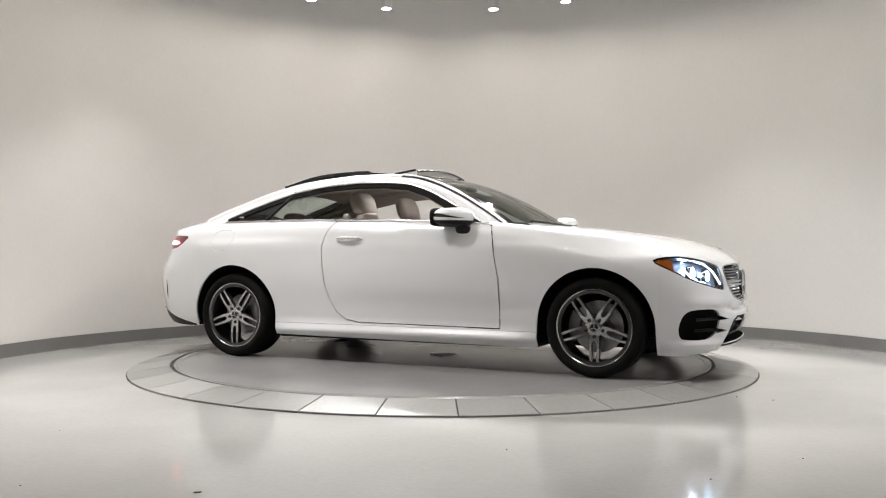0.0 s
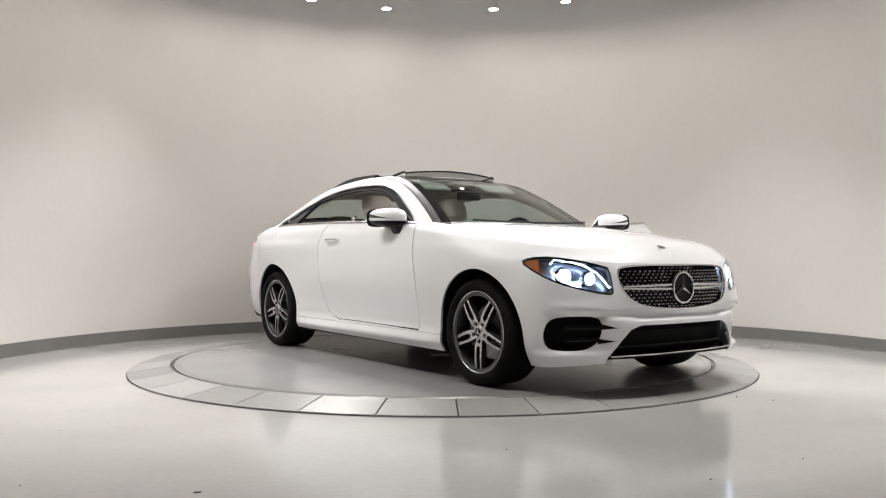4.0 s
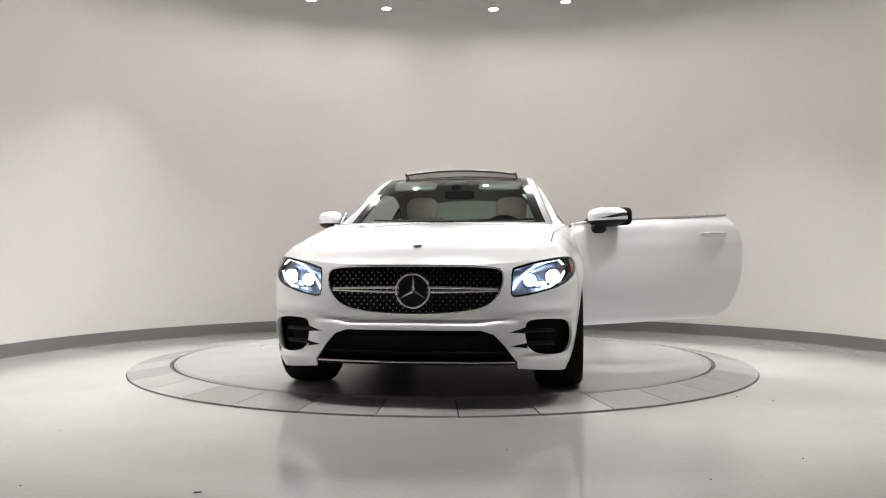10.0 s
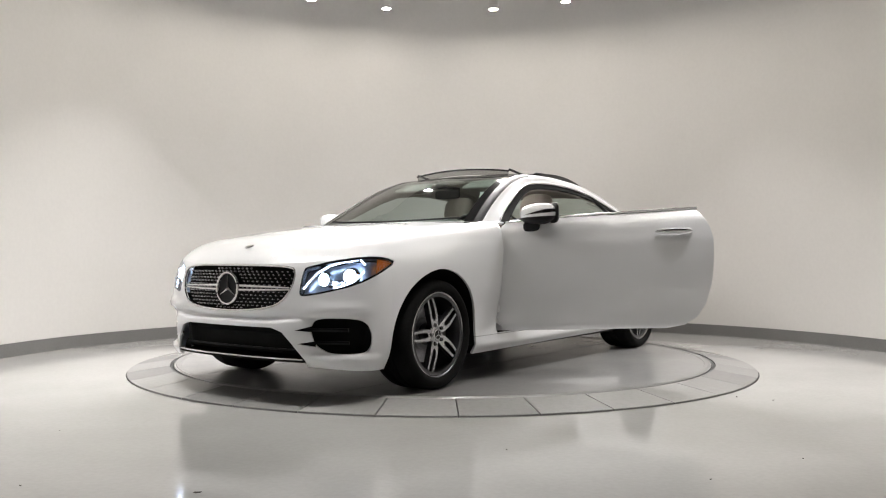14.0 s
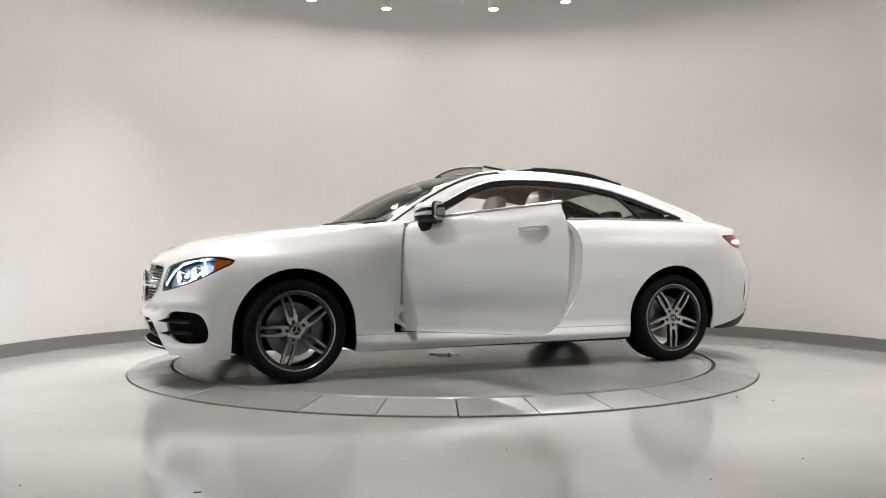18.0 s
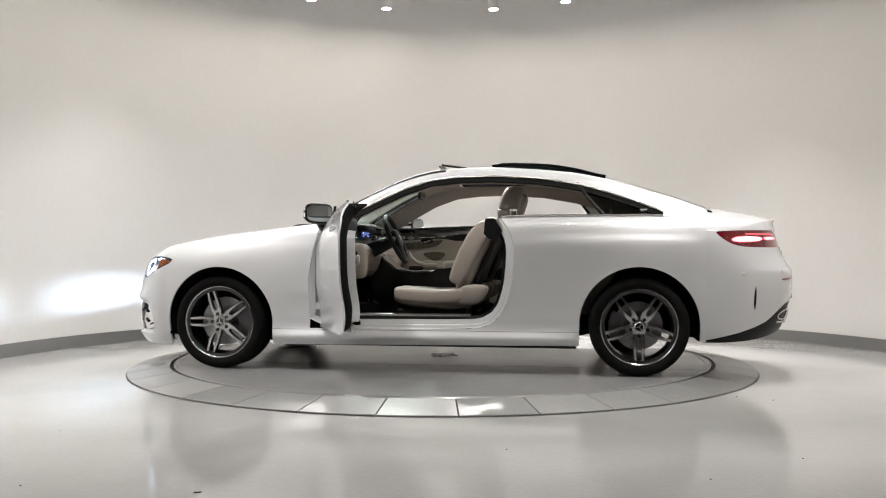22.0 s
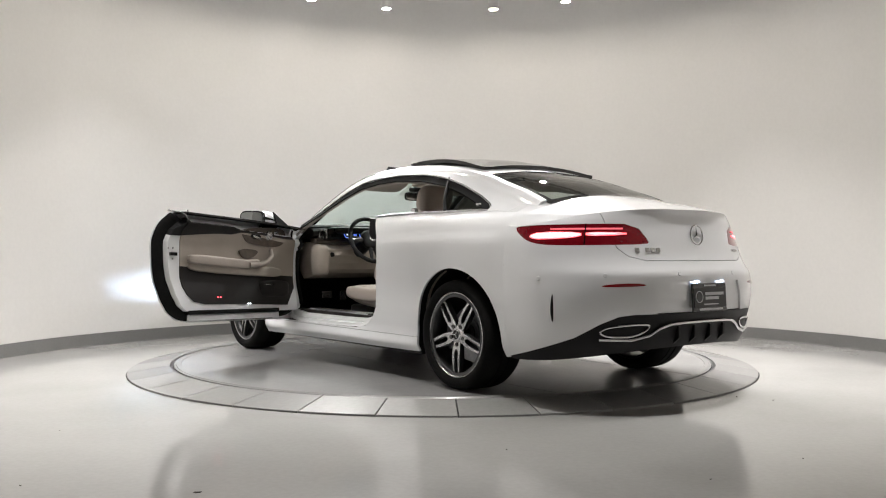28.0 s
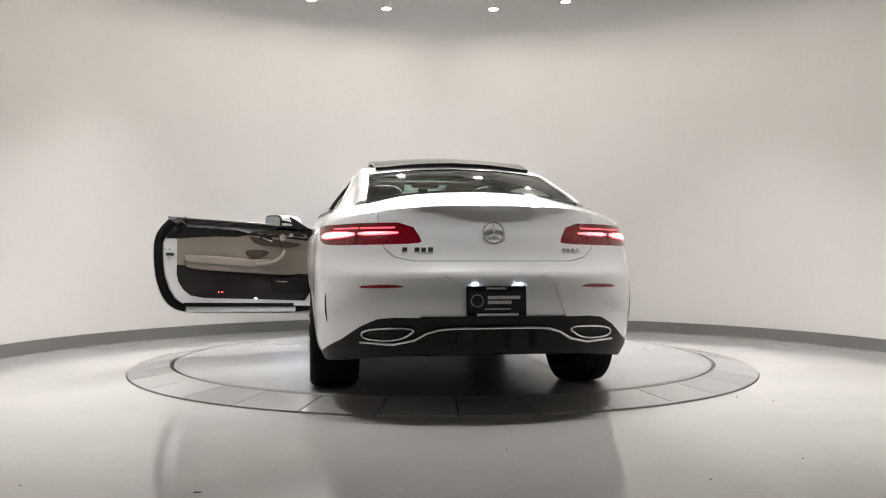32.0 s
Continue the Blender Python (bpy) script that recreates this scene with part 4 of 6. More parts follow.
# ---- rear ----
for s in (1, -1):
    k = (lambda f: f) if s > 0 else mirrored
    lamp = panel("tail_light", shifted(k(taillamp_f), -0.004), M_REDHOUSE, car, "glossy red tail light, lit", rim=0.02)
    for nm, poly in (("light_band", smooth_poly([(0.66, 0.903), (0.96, 0.896), (0.96, 0.918), (0.64, 0.916)], 1)), ("light_band", smooth_poly([(0.99, 0.893), (1.20, 0.881), (1.35, 0.880), (1.385, 0.900), (1.30, 0.920), (0.99, 0.917)], 1))):
        band, _x = cut(taillamp_f, poly, REAR)
        glow = panel(nm, shifted(k(band), 0.0005), M_REDGLOW, lamp, "bright glowing red light band", rim=0.004)
        hot, _x = cut(taillamp_f, poly, REAR, 0.0075)
        panel("light_core", shifted(k(hot), 0.0015), M_REDCORE, glow, "pinkish white core of the light band", rim=0)
    row_f, _x = cut(taillamp_f, [(0.68, 0.931), (1.22, 0.929), (1.22, 0.938), (0.68, 0.941)], REAR)
    panel("led_row", shifted(k(row_f), 0.0006), M_REDROW, lamp, "faint row of red lamps", rim=0)
    split, _x = cut(taillamp_f, [(0.968, 0.84), (0.978, 0.84), (0.958, 0.975), (0.948, 0.975)], REAR)
    panel("lamp_gap", shifted(k(split), 0.001), M_GLOSSBLACK, lamp, "dark gap across the lamp", rim=0)
    refl = panel("rear_reflector", shifted(k(cut(tail_f, smooth_poly([(0.505, 0.640), (0.55, 0.632), (0.80, 0.628), (0.86, 0.634), (0.80, 0.643), (0.60, 0.650)], 1), REAR)[0]), 0.002), M_REFLECT, car, "narrow dark red reflector", rim=0.006)
    panel("bumper_slit", shifted(k(cut(tail_f, smooth_poly([(1.204, 0.605), (1.216, 0.56), (1.221, 0.50), (1.206, 0.440), (1.197, 0.455), (1.197, 0.53)], 1), REAR)[0]), 0.002), M_BLACK, car, "narrow black slit in the bumper corner", rim=0.004)
    # exhaust tips: a chrome frame round a dark mouth
    ex = smooth_poly([(0.395, 0.418), (0.43, 0.434), (0.60, 0.426), (0.660, 0.404), (0.650, 0.378), (0.60, 0.366), (0.47, 0.368)], 2)
    pts = [tail_pt(s * y, z, 0.004)[0] for y, z in ex]
    tip = part("exhaust_tip", tube(pts, 0.0062, 8, True), M_CHROME, car, "chrome-framed exhaust tip")
    bm = bmesh.new()
    vs = [bm.verts.new(tail_pt(s * y, z, -0.03)[0]) for y, z in ex]
    vo = [bm.verts.new(tail_pt(s * y, z, 0.003)[0]) for y, z in ex]
    bm.faces.new(vs)
    for i in range(len(ex)):
        bm.faces.new((vs[i - 1], vs[i], vo[i], vo[i - 1]))
    bmesh.ops.recalc_face_normals(bm, faces=bm.faces)
    part("mouth", bm, M_GLOSSBLACK, tip, "dark exhaust mouth", smooth=False)
    for y, zz in ((0.653, 0.690), (0.240, 0.697)):
        p, n = tail_pt(s * y, zz, 0.0)
        part("parking_sensor", lathe([(0, 0.002), (0.010, 0.002), (0.012, 0.0), (0.0135, -0.004)], 18, m=facing(p, n)), M_PAINT, car, "small round parking sensor")
    p = Vector((-2.06, s * side_y(XR, 0.66) * 0.982, 0.67))
    part("parking_sensor", lathe([(0, 0.002), (0.010, 0.002), (0.012, 0.0), (0.0135, -0.004)], 18, m=facing(Vector((-2.1, s * 0.868, 0.672)), (-0.35, s * 0.93, 0))), M_PAINT, car, "small round parking sensor")
# diffuser
strip = [(-0.66, 0.356), (-0.50, 0.350), (-0.40, 0.372), (-0.34, 0.408), (-0.28, 0.428), (-0.20, 0.434), (0.0, 0.436), (0.20, 0.434), (0.28, 0.428), (0.34, 0.408), (0.40, 0.372), (0.50, 0.350), (0.66, 0.356)]
part("diffuser_strip", tube([tail_pt(y, z, 0.010)[0] for y, z in strip], 0.008, 8), M_SATIN, car, "bright silver strip over the diffuser")
for y in (-0.20, -0.07, 0.07, 0.20):
    bm = bmesh.new()
    prof = [(0.012, 0.415), (0.010, 0.35), (-0.03, 0.315), (-0.12, 0.30), (-0.12, 0.415)]
    for t in (-0.008, 0.008):
        f = bm.faces.new([bm.verts.new((tail_at(y, 0.41) - d, y + t, zz)) for d, zz in prof])
    bm.verts.ensure_lookup_table()
    n = len(prof)
    for i in range(n):
        bm.faces.new((bm.verts[i], bm.verts[(i + 1) % n], bm.verts[n + (i + 1) % n], bm.verts[n + i]))
    bmesh.ops.recalc_face_normals(bm, faces=bm.faces)
    part("diffuser_fin", bm, M_BLACK, car, "black diffuser fin", smooth=False)
emblem(0.054, 0.0042, car, facing(tail_pt(0, 0.905, 0.006)[0], (-1, 0, 0.12)), "rear_emblem")
# badges as plain bars
for y0, zz, ws, h in ((0.445, 0.822, (0.026, 0.0, 0.026, 0.026, 0.026), 0.024), (-0.375, 0.822, (0.018, 0.022, 0.022, 0.022), 0.014)):
    y = y0
    for wd in ws:
        if wd:
            p, n = tail_pt(y, zz, 0.002)
            part("badge_bar", box(-wd / 2, wd / 2, -h / 2, h / 2, -0.002, 0.003, 0.001, 1, facing(p, n)), M_CHROME, car, "small chrome badge bar", smooth=False)
        y -= (wd if wd else 0.02) + 0.007
# licence plate holder
PL = facing((-2.548, 0.004, 0.565), (-1, 0, 0.06))
plate = part("licence_plate", box(-0.152, 0.152, -0.076, 0.076, -0.006, 0.006, 0.004, 2, PL), M_GLOSSBLACK, car, "black dealer plate in a dark frame", smooth=False)
M_PLATEINK = mat("plate_ink", (0.5, 0.5, 0.51), 0.4, grain=0.1)
M_PLATEDARK = mat("plate_face", (0.02, 0.021, 0.023), 0.3, grain=0.1, grain_scale=200)
part("plate_face", box(-0.142, 0.142, -0.052, 0.052, 0.0065, 0.0085, m=PL), M_PLATEDARK, plate, smooth=False)
em2 = bmesh.new()
tube([PL @ Vector((-0.098 + 0.030 * math.cos(i * 0.2618), 0.004 + 0.030 * math.sin(i * 0.2618), 0.009)) for i in range(24)], 0.002, 6, True, em2)
part("plate_ring", em2, M_PLATEINK, plate, "grey ring on the plate")
for x0, x1, y0, y1 in ((-0.045, 0.12, 0.012, 0.028), (-0.045, 0.075, -0.012, 0.004), (-0.06, 0.07, -0.040, -0.034), (-0.10, 0.11, -0.070, -0.058), (-0.05, 0.05, 0.060, 0.069)):
    part("plate_bar", box(x0, x1, y0, y1, 0.0062, 0.0100, m=PL), M_PLATEINK, plate, smooth=False)
for yy in (-0.11, 0.11):
    part("plate_lamp", box(-0.016, 0.016, -0.004, 0.004, -0.006, 0.002, m=facing(tail_pt(yy, 0.650, 0.002)[0], (-0.6, 0, -0.8))), M_PLATELED, car, "small blue-white number plate lamp", smooth=False)

for s in (1, -1):
    line = [(x, side_y(x, z) - 0.0022, z) for x, z in zip(lin(-1.70, -1.856, 6), (0.668, 0.678, 0.690, 0.704, 0.720, 0.738))]
    for x, z in ((-1.91, 0.758), (-1.96, 0.784), (-2.0, 0.815), (-2.025, 0.850)):
        n = TAIL_N(z)
        line.append((x, W_R(z) * (1 - ((x - XR) / (TAIL_X(z) - XR)) ** n) ** (1 / n) - 0.0022, z))
    part("panel_gap", tube([(x, s * y, z) for x, y, z in line], 0.0021, 6), M_RUBBER, car, "thin dark gap between quarter panel and bumper")

# ---- roof: open sunroof and wind deflector ----
def roof_z(x, y):
    a, b = 3.5, 6.0
    for _ in range(24):
        m = (a + b) / 2
        if green(x, m)[1] > abs(y):
            a = m
        else:
            b = m
    return green(x, a)[2]


def sun_panel(u, v):
    x = -0.44 - 0.80 * u
    y = 0.50 * v
    lift = 0.030 + 0.020 * math.sin(math.pi * min(1, u * 1.1)) - 0.012 * v * v
    return x, y, roof_z(x, min(abs(y), 0.45)) + lift


pan_f = sheet(sun_panel, lin(0, 1, 18), lin(0, 1, 10), (-0.8, 0, 0.8))
sr = panel("sunroof_panel", both(pan_f), M_ROOFGLASS, car, "raised black glass sunroof slid back", rim=0.022)
panel("underside", flipped(shifted(both(pan_f), -0.02)), M_BLACK, sr, rim=0)
for s in (1, -1):
    part("sunroof_arm", tube([(-0.42, s * 0.42, roof_z(-0.42, 0.42) - 0.01), (-0.50, s * 0.42, roof_z(-0.5, 0.42) + 0.03), (-0.62, s * 0.43, roof_z(-0.62, 0.42) + 0.035)], 0.008, 6), M_BLACK, car, "black sunroof lifting arm")
    part("deflector_arm", tube([(-0.07, s * 0.442, roof_z(-0.07, 0.44) + 0.040), (-0.25, s * 0.445, roof_z(-0.25, 0.44) + 0.002)], 0.009, 6), M_BLACK, car, "black deflector side arm")
    part("sun_rail", box(-0.62, -0.10, s * 0.425 - 0.012, s * 0.425 + 0.012, 1.36, 1.385, 0.003), M_BLACK, car, "black sunroof guide rail")
de = part("wind_deflector", tube([(-0.055 + 0.02 * (1 - (y / 0.44) ** 2), y, roof_z(-0.05, 0.0) - 0.030 * (y / 0.44) ** 2 + 0.048) for y in lin(-0.445, 0.445, 20)], 0.007, 8), M_BLACK, car, "black mesh wind deflector above the windscreen")
df = [[np.array((-0.055 + 0.02 * (1 - (y / 0.44) ** 2) - 0.01 * (1 - t), y, roof_z(-0.05, 0.0) - 0.030 * (y / 0.44) ** 2 + 0.004 + 0.044 * t, 1, 0, 0.2)) for y, t in ((y0, 0), (y1, 0), (y1, 1), (y0, 1))] for y0, y1 in zip(lin(-0.44, 0.396, 20), lin(-0.396, 0.44, 20))]
M_MESH = mat("deflector_mesh", (0.10, 0.095, 0.09), 0.7, grain=0.3, grain_scale=300, alpha=0.65)
panel("mesh", df, M_MESH, de, "grey deflector mesh", rim=0)

# ---- bright trim round the side windows ----
def green_y(x, z):
    a, b = 0.0, 3.6
    for _ in range(26):
        m = (a + b) / 2
        if green(x, m)[2] < z:
            a = m
        else:
            b = m
    return green(x, a)[1]


top_line = [(0.62, 1.027), (0.48, 1.103), (0.345, 1.172), (0.25, 1.220), (0.158, 1.264), (0.065, 1.298), (-0.027, 1.324), (-0.13, 1.339), (-0.234, 1.346), (-0.449, 1.350), (-0.61, 1.344), (-0.768, 1.331), (-0.91, 1.311),
            (-1.051, 1.283), (-1.246, 1.225), (-1.453, 1.150), (-1.575, 1.098), (-1.605, 1.078)]
for s in (1, -1):
    part("window_trim", tube([(x, s * (green_y(x, z) + 0.001), z) for x, z in top_line], 0.0065, 8), M_SATIN, car, "satin silver window trim")
    part("belt_trim", tube([(x, s * (SIDE_Y[6](x) + 0.004), SIDE_Z[6](x) + 0.003) for x in lin(-1.60, -0.538, 20)], 0.0075, 8), M_SATIN, car, "satin silver belt trim")
    dv = [(-1.04, 1.290), (-1.10, 1.205), (-1.16, 1.125), (-1.215, 1.064)]
    part("window_divider", tube([(x, s * (green_y(x, z) - 0.012), z) for x, z in dv], 0.012, 8), M_BLACK, car, "black divider bar before the quarter window")
for y0, y1 in ((0.62, 0.02), (0.05, -0.50)):
    pts = [(0.98 - 0.20 * (y / 0.75) ** 2 - 0.012, y, 0) for y in lin(y0, y1, 10)]
    part("wiper", tube([(x, y, CEN_Z(x) - 0.085 * (y / 0.7) ** 2 + 0.018) for x, y, _ in pts], 0.007, 6), M_BLACK, car, "black windscreen wiper")
# ---- wheels ----
def build_wheel():
    """A wheel about the y axis, its face towards +y."""
    barrel = lathe([(0.222, 0.035), (0.236, 0.036), (0.2485, 0.040), (0.2505, 0.034), (0.2485, 0.026), (0.238, 0.018), (0.226, -0.02), (0.216, -0.11), (0.238, -0.20), (0.250, -0.205), (0.252, -0.21)], 64, "y")
    rim = part("wheel", barrel, M_RIMGREY, car, "dark grey and machined silver alloy wheel")
    part("rim_lip", lathe([(0.2395, 0.0355), (0.2415, 0.0385), (0.2455, 0.0420), (0.2505, 0.0410), (0.2525, 0.036), (0.2505, 0.030)], 64, "y"), M_RIMFACE, rim, "machined silver rim lip")
    prof = [(0.247, 0.030), (0.258, 0.046), (0.275, 0.056), (0.290, 0.058), (0.306, 0.050), (0.318, 0.036), (0.3225, 0.016), (0.3245, -0.01), (0.3245, -0.052), (0.321, -0.054), (0.321, -0.060), (0.3245, -0.062),
            (0.3245, -0.108), (0.321, -0.110), (0.321, -0.116), (0.3245, -0.118), (0.3245, -0.17), (0.321, -0.195), (0.310, -0.215), (0.29, -0.228), (0.262, -0.22), (0.248, -0.20)]
    part("tyre", lathe(prof, 72, "y"), M_RUBBER, rim, "black low-profile tyre")

    def spoke(face):
        """A twin spoke along +x: two bars joined at the hub and at the rim, with a slot between them."""
        half_w = curve([0.040, 0.075, 0.12, 0.19, 0.243], [0.026, 0.0345, 0.0365, 0.033, 0.0285])
        slot_w = curve([0.084, 0.092, 0.11, 0.17, 0.222, 0.231], [0.0, 0.0095, 0.0145, 0.0150, 0.0105, 0.0])
        inset = 0.0 if not face else 0.0022
        bm = bmesh.new()
        rows = []
        for x in [0.040, 0.058, 0.075, 0.084, 0.088, 0.094, 0.102, 0.115, 0.14, 0.17, 0.195, 0.214, 0.223, 0.228, 0.231, 0.237, 0.243]:
            w, g = half_w(x) - inset, (slot_w(x) if 0.084 <= x <= 0.231 else 0.0)
            g = g + inset * (1.0 if g else 0.0)
            top = 0.022 + 0.012 * math.sin(math.pi * min(1.0, (x - 0.03) / 0.235)) + (0.0022 if face else 0.0)
            low = (top - 0.003) if face else 0.0
            rows.append([[bm.verts.new((x, h, t * y)) for y in (g, w) for h in (top, low)] for t in (1, -1)])
        for p, q in zip(rows, rows[1:]):
            for a, b in zip(p, q):
                for i, j in ((0, 2), (2, 3), (3, 1), (1, 0)):
                    bm.faces.new((a[i], a[j], b[j], b[i]))
        for t in (0, 1):
            for r in (rows[0][t], rows[-1][t]):
                bm.faces.new((r[0], r[2], r[3], r[1]))
        bmesh.ops.recalc_face_normals(bm, faces=bm.faces)
        return bm

    meshes = {}
    for k in range(5):
        for face in (False, True):
            nm = "spoke_face" if face else "twin_spoke"
            if face not in meshes:
                ob = part(nm, spoke(face), M_RIMFACE if face else M_RIMGREY, rim, "machined silver spoke face" if face else "", smooth=False)
                meshes[face] = ob.data
            else:
                ob = new(nm, meshes[face])
                ob.parent = rim
            ob.matrix_basis = pose(0, 0, 0, 0, -72 * k, 0)
    hub = lathe([(0.0, 0.0285), (0.034, 0.0285), (0.050, 0.0265), (0.062, 0.022), (0.068, 0.0), (0.068, -0.05)], 40, "y")
    part("hub", hub, M_RIMFACE, rim)
    part("hub_cap", lathe([(0.0, 0.036), (0.024, 0.036), (0.0295, 0.034), (0.033, 0.029)], 32, "y"), M_SATIN, rim, "round silver centre cap")
    part("cap_disc", lathe([(0.0, 0.0375), (0.025, 0.0375), (0.0265, 0.036)], 28, "y"), M_GLOSSBLACK, rim)
    for k in range(3):
        part("cap_bar", box(-0.0022, 0.0022, 0.0374, 0.0392, 0.0, 0.0235, m=pose(0, 0, 0, 0, 120 * k, 0)), M_SATIN, rim, smooth=False)
    for k in range(5):
        a = radians(72 * k)
        m = pose(0.0575 * math.cos(a), 0, 0.0575 * math.sin(a))
        part("lug_hole", lathe([(0.0, 0.0315), (0.0115, 0.0325), (0.0125, 0.0235)], 16, "y", m=m), M_GLOSSBLACK, rim, "dark lug bolt hole")
    return rim


wheel0 = build_wheel()
WY = 0.855
spots = [(AXLE_F, 1, 0.0), (AXLE_R, 1, -90.0), (AXLE_F, -1, 126.0), (AXLE_R, -1, 126.0)]
for i, (x, s, turn) in enumerate(spots):
    m = pose(x, s * WY, WHEEL_R, 0, 0, 0 if s > 0 else 180) @ pose(0, 0, 0, 0, -turn, 0)
    if i == 0:
        wheel0.matrix_basis = m
    else:
        copy_thing(wheel0, m)
for x, s, _ in spots:
    r = 0.17 if x > 0 else 0.16
    m = pose(x, s * (WY - 0.075), WHEEL_R, 0, 0, 0 if s > 0 else 180)
    part("brake_disc", lathe([(0.06, 0.012), (0.095, 0.012), (0.097, 0.004), (r, 0.004), (r, -0.018), (0.06, -0.018)], 48, "y", m=m), M_STEEL, car, "steel brake disc")
    bm = lathe([(0.115, 0.035), (0.165, 0.038), (0.192, 0.030), (0.195, -0.04), (0.115, -0.04), (0.115, 0.035)], 14, "y", -32, 32)
    bmesh.ops.transform(bm, matrix=pose(x, s * (WY - 0.078), WHEEL_R, 0, (180 if x > 0 else 0), 0) if s > 0 else pose(x, s * (WY - 0.078), WHEEL_R, 0, (180 if x > 0 else 0), 0) @ Matrix.Diagonal((1, -1, 1, 1)), verts=bm.verts)
    bmesh.ops.recalc_face_normals(bm, faces=bm.faces)
    part("brake_caliper", bm, M_CALIPER, car, "grey brake caliper")
    # wheel housing
    liner = bmesh.new()
    n = 30
    a0, a1 = -14, 194
    rows = []
    for i in range(n + 1):
        a = radians(a0 + (a1 - a0) * i / n)
        rows.append([liner.verts.new((x + rr * math.cos(a), s * yy, 0.33 + rr * math.sin(a))) for yy, rr in ((side_y(x + 0.391 * math.cos(a), max(0.2, 0.33 + 0.391 * math.sin(a))) - 0.012, 0.391), (0.85, 0.395), (0.56, 0.395), (0.56, 0.05))])
    for a, b in zip(rows, rows[1:]):
        for j in range(3):
            liner.faces.new((a[j], a[j + 1], b[j + 1], b[j]))
    bmesh.ops.recalc_face_normals(liner, faces=liner.faces)
    part("wheel_housing", liner, M_RUBBER, car, "black wheel housing")
part("axle", tube([(AXLE_F, -0.75, 0.30), (AXLE_F, 0.75, 0.30)], 0.035, 8), M_BLACK, car)
part("axle", tube([(AXLE_R, -0.75, 0.30), (AXLE_R, 0.75, 0.30)], 0.035, 8), M_BLACK, car)
bm = bmesh.new()
for x0, x1, w in ((-2.28, -1.84, 0.60), (-1.84, -1.03, 0.56), (-1.03, 1.03, 0.84), (1.03, 1.84, 0.56), (1.84, 2.02, 0.60)):
    add_box(bm, x0, x1, -w, w, (0.21 if x0 > 1.5 else 0.175) if x0 > -1.5 else 0.27, 0.24 if x0 > -1.5 else 0.30)
part("underbody", bm, M_BLACK, car, "dark flat underbody", smooth=False)
# ---- doors ----
def blob(c, h, e=0.35, warp=None, m=None, nu=20, nv=28):
    """A soft box: centre, half sizes and squareness, then a warp of its unit coordinates and a pose."""
    bm = bmesh.new()
    sg = lambda x, p: math.copysign(abs(x) ** p, x)
    rows = []
    for i in range(nu + 1):
        a = -math.pi / 2 + math.pi * i / nu
        row = []
        for j in range(nv):
            b = 2 * math.pi * j / nv
            u = Vector((sg(math.cos(a), e) * sg(math.cos(b), e), sg(math.cos(a), e) * sg(math.sin(b), e), sg(math.sin(a), e)))
            p = Vector((u.x * h[0], u.y * h[1], u.z * h[2]))
            if warp:
                p = p + Vector(warp(u))
            p = p + Vector(c)
            row.append(bm.verts.new(m @ p if m else p))
        rows.append(row)
    for a, b in zip(rows, rows[1:]):
        for j in range(nv):
            bm.faces.new((a[j], a[(j + 1) % nv], b[(j + 1) % nv], b[j]))
    bmesh.ops.remove_doubles(bm, verts=bm.verts, dist=1e-5)
    bmesh.ops.recalc_face_normals(bm, faces=bm.faces)
    return bm


def prism(poly, y0, y1, bevel=0.0, m=None):
    """An outline in x and z drawn out along y."""
    bm = bmesh.new()
    f = bm.faces.new([bm.verts.new((x, y0, z)) for x, z in poly])
    r = bmesh.ops.extrude_face_region(bm, geom=[f])
    for v in [g for g in r["geom"] if isinstance(g, bmesh.types.BMVert)]:
        v.co.y = y1
    bmesh.ops.recalc_face_normals(bm, faces=bm.faces)
    if bevel:
        bmesh.ops.bevel(bm, geom=bm.edges[:], offset=bevel, segments=2, affect="EDGES", profile=0.5)
    if m:
        bmesh.ops.transform(bm, matrix=m, verts=bm.verts)
    return bm


D = ccw(list(DOOR))
start = D.index((-0.46, 1.12))
line = [D[(start + i) % len(D)] for i in range(len(D))]
line = [p for p in line if p[1] < 1.1]
cx, cz = 0.08, 0.72


STEPS = ((0.0, 0.002), (0.004, 0.012), (0.022, 0.020), (0.026, 0.055), (0.055, 0.066), (0.062, 0.110))


def jamb_rows(s, steps=STEPS):
    """Rows along the door gap; a step is a way in from the gap and a depth below the skin."""
    rows = []
    pts = [(-0.528, 1.048)] + line + [(0.715, 1.000)]
    fine = []
    for a, b in zip(pts, pts[1:]):
        fine += [(a[0] + (b[0] - a[0]) * t, a[1] + (b[1] - a[1]) * t) for t in (0, 0.25, 0.5, 0.75)]
    fine.append(pts[-1])
    fine = [fine[0]] + [((a[0] + b[0] + c[0]) / 3, (a[1] + b[1] + c[1]) / 3) for a, b, c in zip(fine, fine[1:], fine[2:])] + [fine[-1]]
    for i, (x, z) in enumerate(fine):
        a, b = fine[max(0, i - 1)], fine[min(len(fine) - 1, i + 1)]
        t = Vector((b[0] - a[0], b[1] - a[1])).normalized()
        n = Vector((-t.y, t.x))
        if n.dot(Vector((cx - x, cz - z))) < 0:
            n = -n
        y = side_y(x, min(z, SIDE_Z[6](x)))
        row = []
        wide = 1.9 if steps is STEPS and x > 0.70 and z < 0.95 else 1.0
        for d, dy in steps:
            d = d * wide
            row.append((x + n.x * d, s * (y - dy), z + n.y * d))
        rows.append(row)
    return rows



